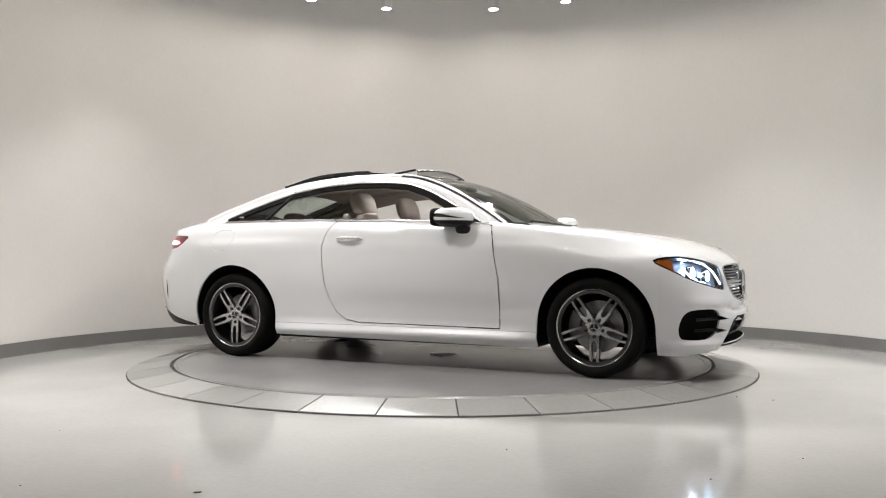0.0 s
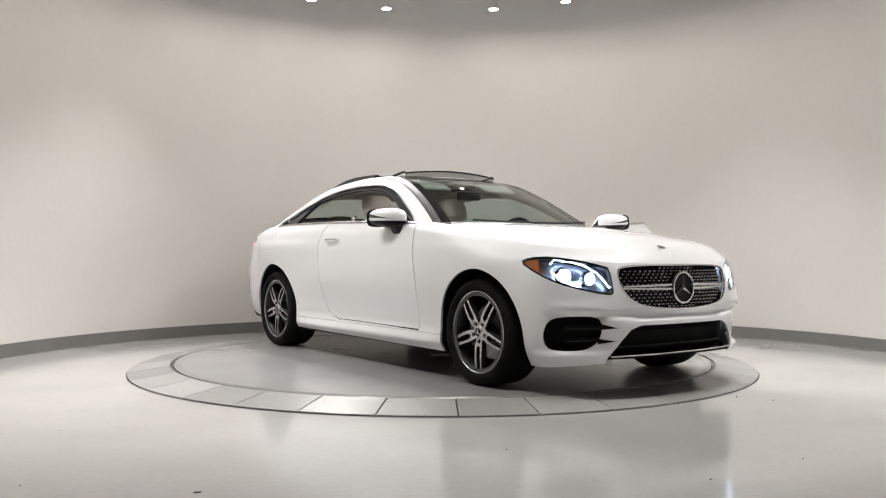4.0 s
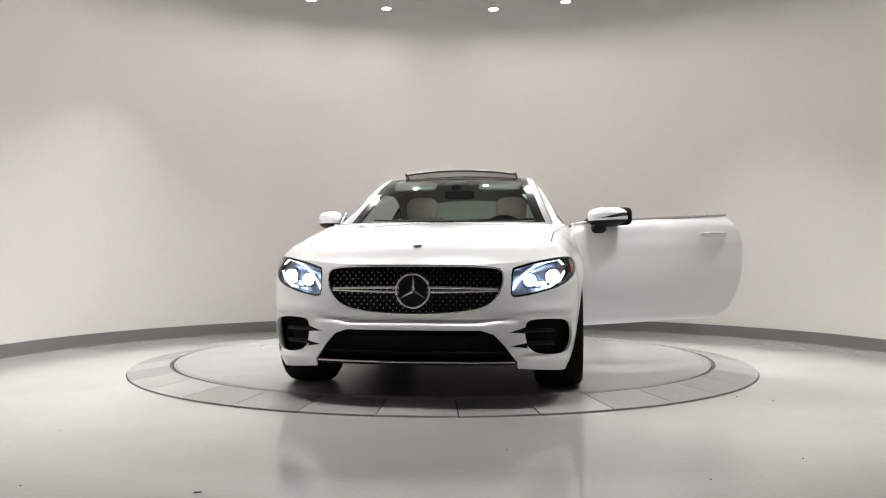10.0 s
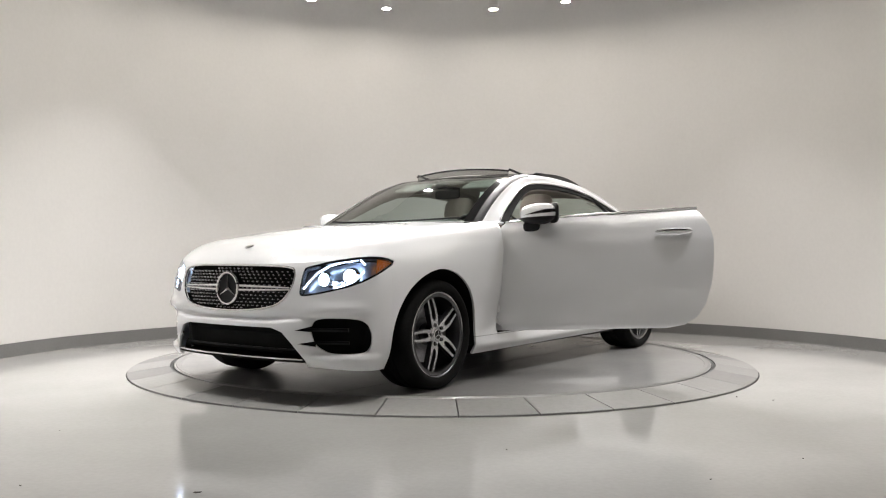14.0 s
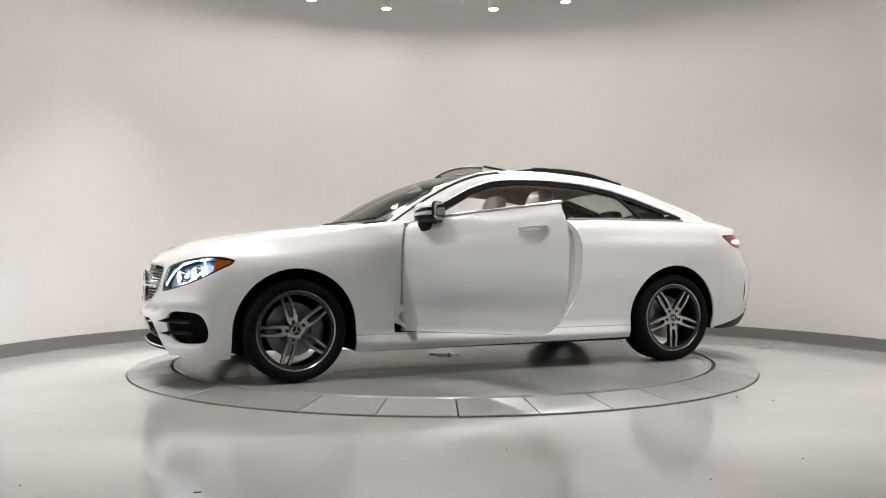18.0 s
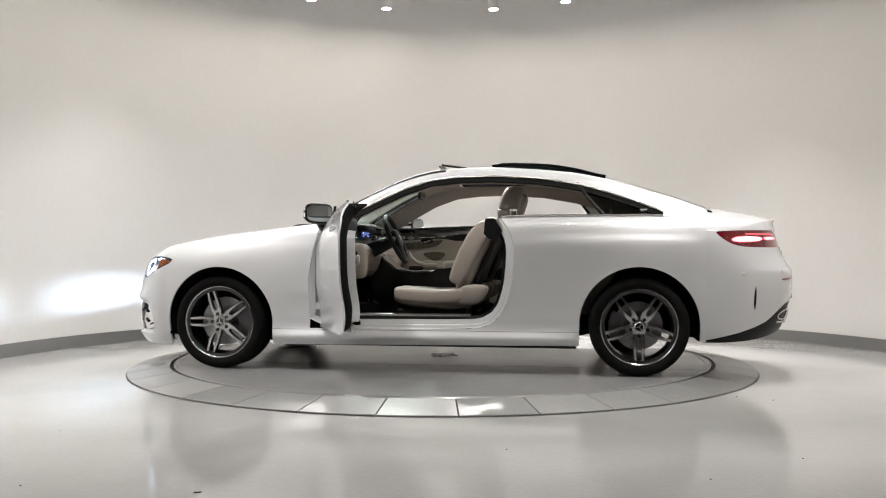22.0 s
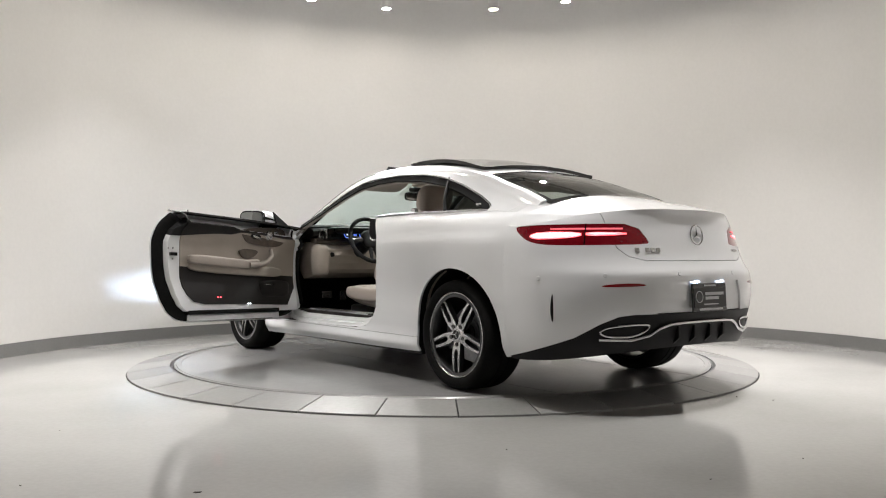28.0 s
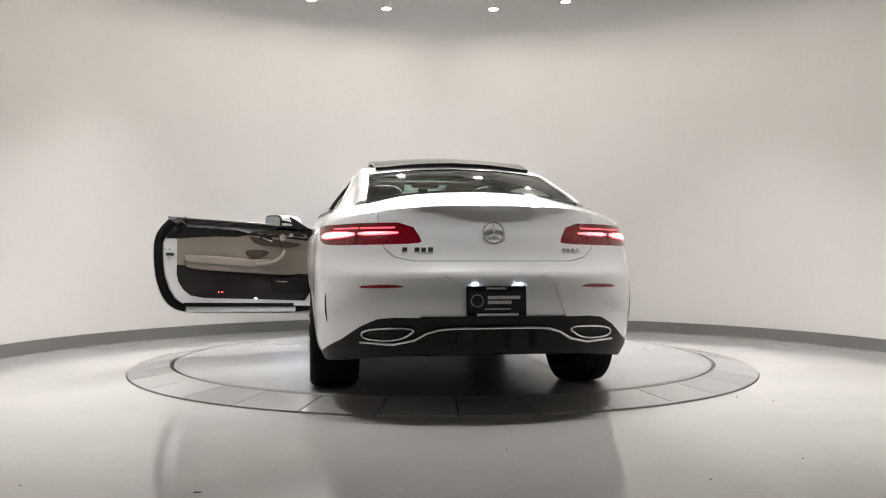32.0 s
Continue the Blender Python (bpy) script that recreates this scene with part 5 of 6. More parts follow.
def strip_mesh(rows):
    bm = bmesh.new()
    vs = [[bm.verts.new(p) for p in r] for r in rows]
    for a, b in zip(vs, vs[1:]):
        for j in range(len(a) - 1):
            bm.faces.new((a[j], a[j + 1], b[j + 1], b[j]))
    bmesh.ops.recalc_face_normals(bm, faces=bm.faces)
    return bm


HINGE = Vector((0.72, 0.90, 0.0))
SWING = Matrix.Translation(HINGE) @ pose(0, 0, 0, 0, 0, -67.8) @ pose(0, 0, 0, 0, 1.75, 0) @ Matrix.Translation(-HINGE)


def side_mirror(s, parent):
    flip = Matrix.Diagonal((1, s, 1, 1))

    def shell(a, b):
        sg = lambda x, p: math.copysign(abs(x) ** p, x)
        ux, uy, uz = sg(math.cos(a), 0.7) * sg(math.cos(b), 0.7), sg(math.cos(a), 0.7) * sg(math.sin(b), 0.7), sg(math.sin(a), 0.75)
        x = 0.452 - 0.040 * uy + ((0.122 - 0.030 * max(0.0, uy)) if ux > 0 else 0.095) * ux
        y = 0.925 + 0.100 * uy
        z = 1.057 + (0.066 - 0.008 * uy) * uz + 0.004 * uy
        return x, y, z

    fs = sheet(shell, [radians(a) for a in spread(-89.9, 18, 89.9)], [radians(a) for a in spread(0, 36, 360)], (0.45, 0.925, 1.057))
    lo, hi = cut(fs, [(0.0, 0.9), (1.0, 0.9), (1.0, 1.030), (0.0, 1.038)], XZ)
    slot, hi = cut(hi, [(0.28, 1.082), (0.40, 1.080), (0.562, 1.047), (0.40, 1.056), (0.28, 1.064)], XZ)
    k = (lambda f: f) if s > 0 else mirrored
    panel("mirror_cap", k(hi), M_PAINT, parent, "white door mirror cap")
    panel("mirror_base", k(lo), M_BLACK, parent, "black lower mirror shell")
    panel("mirror_indicator", shifted(k(slot), -0.003), M_GLOSSBLACK, parent, "dark indicator strip in the mirror", rim=0)
    turn = flip @ pose(0.362, 0.925, 1.057, 0, 0, 22)
    part("mirror_glass", blob((-0.008, 0, 0), (0.006, 0.090, 0.055), 0.5, m=turn), M_MIRROR, parent, "door mirror glass")
    part("mirror_rim", blob((0.0, 0, 0), (0.009, 0.099, 0.064), 0.5, m=turn), M_BLACK, parent)
    part("mirror_foot", blob((0.515, 0.868, 0.965), (0.055, 0.040, 0.045), 0.6, warp=lambda u: (0.0, 0.03 * u.z, 0), m=flip), M_BLACK, parent, "black mirror foot")
    tri = prism([(0.665, 1.000), (0.50, 1.020), (0.455, 1.115)], s * 0.800, s * 0.818, 0.002)
    part("mirror_triangle", tri, M_BLACK, parent, "black triangular corner piece", smooth=False)


def door_handle(s, parent):
    y0 = side_y(-0.37, 0.905)
    flip = Matrix.Diagonal((1, s, 1, 1))
    part("door_handle", blob((-0.378, y0 + 0.020, 0.914), (0.112, 0.011, 0.0185), 0.75, warp=lambda u: (0, -0.012 * abs(u.x) ** 3, 0), m=flip), M_PAINT, parent, "white door handle with chrome edge")
    part("handle_trim", blob((-0.378, y0 + 0.029, 0.918), (0.104, 0.0035, 0.0065), 0.7, warp=lambda u: (0, -0.010 * abs(u.x) ** 3, 0), m=flip), M_CHROME, parent, "thin chrome handle strip")
    part("handle_cup", blob((-0.378, y0 - 0.001, 0.903), (0.078, 0.003, 0.026), 0.8, m=flip), M_PAINT, parent)


card_f, _x = cut(door_f, [(0.70, 0.52), (0.70, 0.90), (0.62, 1.2), (-0.39, 1.2), (-0.455, 0.915), (-0.455, 0.60), (-0.440, 0.53), (-0.405, 0.475), (-0.35, 0.437), (-0.25, 0.422), (0.60, 0.405)], XZ)


def door_lining(k, parent, depth=0.105):
    """The inner side of a door: dark belt, beige middle, dark lower part."""
    upper, rest = cut(card_f, [(1.0, 1.040), (-1.0, 0.862), (-1.0, 1.4), (1.0, 1.4)], XZ)
    mid, low = cut(rest, [(1.0, 0.605), (-1.0, 0.712), (-1.0, 1.4), (1.0, 1.4)], XZ)
    for nm, f, m, d, lab in (("lining_top", upper, M_DASH, depth + 0.009, "dark brown upper door lining"), ("lining_middle", mid, M_TRIMBEIGE, depth + 0.005, "beige middle door lining"), ("lining_low", low, M_DASH, depth + 0.002, "dark lower door lining")):
        panel(nm, flipped(shifted(k(f), -d)), m, parent, lab, rim=0.02)


for s in (1, -1):
    k = (lambda f: f) if s > 0 else mirrored
    flip = Matrix.Diagonal((1, s, 1, 1))
    door = panel("driver_door" if s > 0 else "passenger_door", k(door_f), M_PAINT, car, "white driver's door, wide open" if s > 0 else "closed white passenger door", rim=0.010, place=SWING if s > 0 else None)
    fr_f, _x = cut(door_f, DOOR, XZ, 0.070)
    corner_f, fr_f = cut(fr_f, [(-1.0, 0.895), (-0.395, 0.910), (-0.395, 1.3), (-1.0, 1.3)], XZ)
    panel("door_frame", flipped(shifted(k(fr_f), -0.101)), M_PAINT, door, "white inner door frame", rim=0.05)
    panel("corner_cover", flipped(shifted(k(corner_f), -0.104)), M_BLACK, door, "black cover in the door's upper corner", rim=0.05)
    part("door_seal", strip_mesh(jamb_rows(s, ((0.0115, 0.010), (0.014, 0.018), (0.022, 0.030), (0.032, 0.044), (0.052, 0.052), (0.078, 0.057)))), M_RUBBER, door, "wide black rubber door seal")
    belt_f = [[np.array((x, SIDE_Y[6](x) - 0.004 - t * 0.108, SIDE_Z[6](x) - 0.004, 0, 0, 1.0)) for x, t in ((a, 0), (b, 0), (b, 1), (a, 1))] for a, b in zip(lin(-0.48, 0.72, 23), lin(-0.48, 0.72, 23)[1:])]
    panel("belt_cover", k(belt_f), M_DASH, door, "dark top of the door lining", rim=0.01)
    part("belt_trim", tube([(x, s * (SIDE_Y[6](x) + 0.004), SIDE_Z[6](x) + 0.003) for x in lin(-0.525, 0.695, 24)], 0.0075, 8), M_SATIN, door, "satin silver belt trim")
    door_lining(k, door)
    side_mirror(s, door)
    door_handle(s, door)
    yi = 0.905 - 0.105
    arm = blob((-0.06, yi - 0.016, 0.722), (0.345, 0.028, 0.034), 0.45, warp=lambda u: (0, 0, -0.018 * u.x + (0.08 * max(0, u.x - 0.6) ** 1.2)), m=flip)
    part("armrest", arm, M_LEATHER, door, "beige leather armrest")
    part("lining_bulge", blob((0.08, yi - 0.004, 0.675), (0.47, 0.018, 0.040), 0.5, warp=lambda u: (0, 0, -0.018 * u.x), m=flip), M_TRIMBEIGE, door)
    part("grab_handle", tube([(0.16, s * (yi - 0.040), 0.706), (0.26, s * (yi - 0.052), 0.712), (0.34, s * (yi - 0.056), 0.738), (0.385, s * (yi - 0.052), 0.780), (0.412, s * (yi - 0.015), 0.825)], [0.020, 0.019, 0.018, 0.016, 0.013], 10), M_LEATHER, door, "beige grab handle")
    part("wood_trim", prism(smooth_poly([(0.095, 0.972), (0.112, 0.915), (0.165, 0.872), (0.24, 0.858), (0.52, 0.842), (0.60, 0.93), (0.55, 1.004)], 2), s * (yi + 0.02), s * (yi - 0.010), 0.0, None), M_WOOD, door, "brown open-pore wood trim", smooth=False)
    part("inner_handle", blob((0.265, yi - 0.014, 0.912), (0.048, 0.010, 0.011), 0.7, warp=lambda u: (0, 0, -0.014 * u.x), m=flip), M_CHROME, door, "chrome inner door handle")
    part("handle_bowl", blob((0.255, yi - 0.010, 0.925), (0.055, 0.003, 0.026), 0.8, m=flip), M_GLOSSBLACK, door, "dark bowl behind the inner handle")
    part("seat_switch", blob((0.47, yi - 0.012, 0.957), (0.022, 0.006, 0.014), 0.8, m=flip), M_SATIN, door, "silver seat switches")
    part("door_speaker", lathe([(0.0, 0.012), (0.024, 0.011), (0.026, 0.006), (0.031, 0.010), (0.036, 0.0)], 24, "y", m=pose(0.392, s * (yi - 0.010), 0.932, 0, 0, 180 if s > 0 else 0)), M_SATIN, door, "round silver speaker")
    part("pull_cup", prism(smooth_poly([(0.075, 0.826), (0.30, 0.822), (0.26, 0.775), (0.18, 0.748), (0.115, 0.765)], 2), s * (yi + 0.01), s * (yi - 0.006), 0.0), M_WOOD, door, "dark pull cup", smooth=False)
    part("door_pocket", blob((0.47, yi - 0.004, 0.535), (0.16, 0.026, 0.062), 0.5, m=flip), M_DASH, door, "dark door pocket")
    part("pocket_edge", blob((0.395, yi - 0.030, 0.568), (0.050, 0.004, 0.005), 0.7, m=flip), M_SATIN, door)
    part("corner_trim", tube([(-0.462, s * (yi + 0.012), 1.046), (-0.430, s * (yi - 0.002), 1.040), (-0.405, s * (yi - 0.008), 1.010), (-0.396, s * (yi - 0.008), 0.965), (-0.394, s * (yi - 0.004), 0.915)], 0.0065, 8), M_SATIN, door, "curved silver trim at the lining's corner")
    if s > 0:
        part("latch", box(-0.540, -0.480, 0.798, 0.818, 0.755, 0.778, 0.004), M_GLOSSBLACK, door, "black door latch slot", smooth=False)
        for x, zz in ((-0.562, 0.805), (-0.525, 0.806), (-0.525, 0.735)):
            part("latch_screw", lathe([(0, 0.003), (0.005, 0.002), (0.006, -0.002)], 10, "y", m=pose(x + 0.012, 0.809, zz, 0, 0, 180)), M_STEEL, door)
        for x in (-0.128, -0.102):
            part("red_lamp", blob((x, 0.778, 0.478), (0.006, 0.007, 0.005), 0.8), M_REDSPOT, door, "small red warning lamp")
        part("puddle_lamp", blob((0.175, 0.767, 0.430), (0.016, 0.006, 0.0035), 0.7), M_WHITESPOT, door, "small white door lamp")
        part("lower_seal", box(-0.40, 0.50, 0.762, 0.795, 0.366, 0.392, 0.005), M_RUBBER, door, "black rubber strip along the door's foot", smooth=False)
        part("sill_strip", box(-0.375, 0.53, 0.788, 0.815, 0.318, 0.362, 0.008), M_PAINT, door, "white lower edge of the door", smooth=False)
        for zz in (0.42, 0.72):
            part("hinge", box(0.70, 0.78, 0.835, 0.862, zz, zz + 0.05, 0.004), M_PAINT, car, "white door hinge", smooth=False)
        part("lock_pin", tube([(-0.40, 0.80, 1.03), (-0.40, 0.80, 1.066)], 0.004, 8), M_BLACK, door, "black lock pin")

# ---- door openings ----
for s in (1, -1):
    rows = jamb_rows(s)
    part("door_jamb", strip_mesh(rows), M_PAINT, car, "white stepped door jamb")
    part("door_weatherstrip", tube([r[-1] for r in rows], 0.016, 8), M_RUBBER, car, "black rubber weatherstrip of the door opening")
    part("scuff_plate", box(-0.32, 0.50, s * 0.755 - 0.035, s * 0.755 + 0.035, 0.375, 0.392, 0.004), M_SATIN, car, "silver door sill plate", smooth=False)
# dark strips laid behind the panel gaps as their shade
rows = jamb_rows(-1)
part("gap_seal", tube([(r[0][0], r[0][1] + 0.012, r[0][2]) for r in rows], 0.0075, 6), M_RUBBER, car, "dark strip standing in for shade in the door gap")
for s in (1, -1):
    part("gap_seal", tube([(x, s * (SIDE_Y[6](x) - 0.004), SIDE_Z[6](x) - 0.013) for x in lin(0.72, 1.80, 24)], 0.006, 6), M_RUBBER, car, "dark strip standing in for shade in the hood gap")
part("gap_seal", tube([tail_pt(y, z, -0.013)[0] for y, z in [(-0.575, 0.98)] + [p for p in (LID[7], LID[8], LID[9], LID[0], LID[1], LID[2], LID[3], LID[4])] + [(0.575, 0.98)]], 0.0055, 6), M_RUBBER, car, "dark strip standing in for shade in the boot gap")
part("striker", box(-0.580, -0.566, 0.80, 0.835, 0.735, 0.80, 0.004), M_STEEL, car, "steel door striker", smooth=False)

# ---- cabin ----
part("carpet", box(-1.20, 1.02, -0.79, 0.79, 0.30, 0.33), M_CARPET, car, "black floor carpet", smooth=False)
part("firewall", box(0.98, 1.01, -0.78, 0.78, 0.24, 0.93), M_CARPET, car, "black footwell wall", smooth=False)
for s in (1, -1):
    part("inner_sill", box(-0.62, 0.98, s * 0.765 - 0.03, s * 0.765 + 0.03, 0.24, 0.378, 0.01), M_DASH, car, "dark inner sill", smooth=False)
    k = (lambda f: f) if s > 0 else mirrored
    qi, _x = cut(quarter_f, [(-1.30, 0.30), (-0.56, 0.30), (-0.56, 1.2), (-1.30, 1.2)], XZ)
    panel("rear_side_lining", flipped(shifted(k(qi), -0.075)), M_TRIMBEIGE, car, "beige rear side lining", rim=0.02)
    shelf_f = [[np.array((x, SIDE_Y[6](x) - 0.004 - t * 0.10, SIDE_Z[6](x) - 0.006, 0, 0, 1.0)) for x, t in ((a, 0), (b, 0), (b, 1), (a, 1))] for a, b in zip(lin(-1.58, -0.58, 13), lin(-1.58, -0.58, 13)[1:])]
    panel("rear_belt_cover", k(shelf_f), M_DASH, car, rim=0.01)
    pi_, _x = cut(fender_f, [(0.78, 0.30), (1.02, 0.30), (1.02, 1.02), (0.78, 1.02)], XZ)
    panel("kick_panel", flipped(shifted(k(pi_), -0.08)), M_CARPET, car, rim=0.01)
    inner_rail = [f for f in pillar_f if -1.7 < sum(p[0] for p in f) / len(f) < 0.72]
    panel("pillar_lining", flipped(shifted(k(inner_rail + seal_f), -0.030)), M_HEADLINER, car, "beige pillar lining", rim=0.015)
    part("b_pillar_pad", prism([(-0.425, 1.046), (-0.415, 0.94), (-0.45, 0.905), (-0.51, 0.905), (-0.54, 0.96), (-0.49, 1.043)], s * 0.765, s * 0.838, 0.004), M_BLACK, car, "black pad at the door opening's rear edge", smooth=False)
panel("headliner", flipped(shifted(both(roof_f), -0.032)), M_HEADLINER, car, "beige fabric headliner", rim=0)
panel("header_lining", flipped(shifted(both(header_f), -0.032)), M_HEADLINER, car, "beige fabric lining over the windscreen", rim=0)
part("sunroof_header", box(-0.115, 0.05, -0.50, 0.50, 1.355, 1.368, 0.004), M_HEADLINER, car, "beige roof console panel", smooth=False)
part("roof_console", blob((0.05, 0, 1.352), (0.09, 0.11, 0.022), 0.6), M_TRIMBEIGE, car, "beige roof console")

# dashboard: sections drawn across the car
dash_top = smooth_poly([(0.98, 0.93), (0.98, 1.010), (0.80, 1.022), (0.62, 1.014), (0.545, 0.995), (0.535, 0.955), (0.60, 0.925)], 1)
part("dash_top", prism(dash_top, -0.735, 0.735, 0.0), M_DASH, car, "dark brown dashboard top", smooth=False)
hood_b = blob((0.56, 0.37, 0.995), (0.10, 0.19, 0.030), 0.5)
part("cluster_hood", hood_b, M_DASH, car, "dark hood over the instruments")
dash_wood = smooth_poly([(0.60, 0.935), (0.53, 0.930), (0.50, 0.885), (0.55, 0.872), (0.62, 0.90)], 1)
part("dash_trim", prism(dash_wood, -0.725, 0.725, 0.0), M_WOOD, car, "dark wood dashboard trim", smooth=False)
dash_low = smooth_poly([(0.62, 0.90), (0.50, 0.880), (0.440, 0.825), (0.47, 0.70), (0.53, 0.635), (0.78, 0.60), (0.80, 0.90)], 1)
part("dash_lower", prism(dash_low, -0.725, 0.725, 0.0), M_TRIMBEIGE, car, "beige lower dashboard", smooth=False)
part("screen", box(0.518, 0.528, -0.16, 0.625, 0.925, 1.005, 0.003, 1, None), M_GLOSSBLACK, car, "wide black instrument screen", smooth=False)
for y in (0.44, 0.30):
    m = pose(0.515, y, 0.965) @ pose(0, 0, 0, 0, -90, 0)
    part("dial", lathe([(0.026, 0.001), (0.034, 0.0015), (0.034, 0.0)], 32, m=m), M_DIAL, car, "glowing blue dial ring")
    part("dial_face", lathe([(0.0, 0.0012), (0.011, 0.0012), (0.0115, 0.0)], 20, m=m), M_DIALWHITE, car, "pale dial centre")
    for q in range(8):
        a = radians(-210 + 240 * q / 7)
        part("dial_mark", box(0.0255, 0.031, -0.0012, 0.0012, 0.0012, 0.0022, m=m @ pose(0, 0, 0, 0, 0, math.degrees(a))), M_DIALWHITE, car, smooth=False)
part("display_bar", box(0.514, 0.517, 0.355, 0.385, 0.945, 0.985), M_DIAL, car, "glowing blue display", smooth=False)
for y in (0.655, 0.12, 0.02, -0.08, -0.655):
    m = pose(0.528 if abs(y) > 0.5 else 0.498, y, 0.955 if abs(y) > 0.5 else 0.905) @ pose(0, 0, 0, 0, -90, 0)
    v = part("air_vent", lathe([(0.030, 0.004), (0.036, 0.010), (0.042, 0.004), (0.043, -0.02)], 32, m=m), M_CHROME, car, "round chrome air vent")
    part("vent_core", lathe([(0.0, 0.008), (0.010, 0.007), (0.012, 0.0), (0.031, 0.0)], 24, m=m), M_GLOSSBLACK, v)
    for q in range(6):
        part("vane", box(0.012, 0.031, -0.0018, 0.0018, 0.0, 0.005, m=m @ pose(0, 0, 0, 0, 0, 60 * q)), M_SATIN, v, smooth=False)
part("light_switch", lathe([(0, 0.012), (0.017, 0.011), (0.019, 0.0)], 20, m=pose(0.452, 0.62, 0.80) @ pose(0, 0, 0, 0, -90, 0)), M_BLACK, car, "round black light switch")
part("knee_pad", blob((0.50, 0.70, 0.755), (0.075, 0.055, 0.125), 0.5), M_TRIMBEIGE, car, "beige dashboard side pad")

# steering wheel
SW = pose(0.285, 0.37, 0.915) @ pose(0, 0, 0, 0, -90 + 24, 0)
sw = part("steering_wheel", tube([SW @ Vector((0.182 * math.cos(2 * math.pi * i / 48), 0.182 * math.sin(2 * math.pi * i / 48), 0)) for i in range(48)], 0.0165, 12, True), M_BLACK, car, "black leather steering wheel")
part("airbag", blob((0, 0, 0.004), (0.075, 0.085, 0.030), 0.7, m=SW), M_BLACK, sw, "black steering wheel hub")
for a, b in (((0.0, 0.07, 0), (0.0, 0.17, 0)), ((0.0, -0.07, 0), (0.0, -0.17, 0)), ((-0.06, 0.02, 0), (-0.168, 0.03, 0)), ((-0.06, -0.02, 0), (-0.168, -0.03, 0))):
    part("wheel_spoke", tube([SW @ Vector(a), SW @ Vector(b)], [0.020, 0.012], 8), M_RIMGREY, sw, "dark steering wheel spoke")
part("hub_emblem", lathe([(0.0, 0.037), (0.024, 0.036), (0.027, 0.033)], 24, m=SW), M_SATIN, sw)
part("steering_column", tube([SW @ Vector((0, 0, -0.02)), SW @ Vector((0, 0, -0.24))], [0.045, 0.06], 12), M_BLACK, car, "black steering column")
for yy in (0.21, 0.53):
    part("column_stalk", tube([(0.34, 0.37 + (yy - 0.37) * 0.3, 0.93), (0.33, yy, 0.945)], 0.009, 6), M_BLACK, car)
# centre console
cons = smooth_poly([(0.52, 0.33), (0.52, 0.86), (0.44, 0.76), (0.33, 0.672), (0.10, 0.655), (-0.02, 0.70), (-0.30, 0.70), (-0.36, 0.64), (-0.36, 0.33)], 1)
part("console", prism(cons, -0.135, 0.135, 0.0), M_DASH, car, "dark centre console", smooth=False)
part("console_panel", prism([(0.505, 0.86), (0.43, 0.768), (0.325, 0.684), (0.09, 0.667), (0.09, 0.662), (0.33, 0.666), (0.44, 0.75), (0.512, 0.85)], -0.118, 0.118, 0.0), M_WOOD, car, "dark gloss console panel", smooth=False)
part("console_edge", tube([(0.50, 0.122, 0.862), (0.435, 0.125, 0.770), (0.33, 0.125, 0.686), (0.20, 0.125, 0.670), (0.08, 0.122, 0.672)], 0.005, 6), M_SATIN, car, "silver console edge")
part("console_edge", tube([(0.50, -0.122, 0.862), (0.435, -0.125, 0.770), (0.33, -0.125, 0.686), (0.20, -0.125, 0.670), (0.08, -0.122, 0.672)], 0.005, 6), M_SATIN, car, "silver console edge")
part("touchpad", blob((0.20, 0, 0.695), (0.06, 0.04, 0.018), 0.5), M_GLOSSBLACK, car, "black console controller")
part("console_lid", blob((-0.17, 0, 0.705), (0.15, 0.132, 0.045), 0.35), M_LEATHER, car, "beige leather armrest lid")
for q in range(5):
    part("console_button", box(0.455 - 0.012, 0.455 + 0.002, -0.08 + q * 0.04 - 0.012, -0.08 + q * 0.04 + 0.012, 0.792, 0.806, 0.002), M_SATIN, car, smooth=False)
part("pedal", box(0.80, 0.815, 0.28, 0.34, 0.42, 0.50, 0.004), M_SATIN, car, "silver pedal", smooth=False)
part("pedal", box(0.82, 0.835, 0.40, 0.50, 0.44, 0.50, 0.004), M_SATIN, car, "silver pedal", smooth=False)

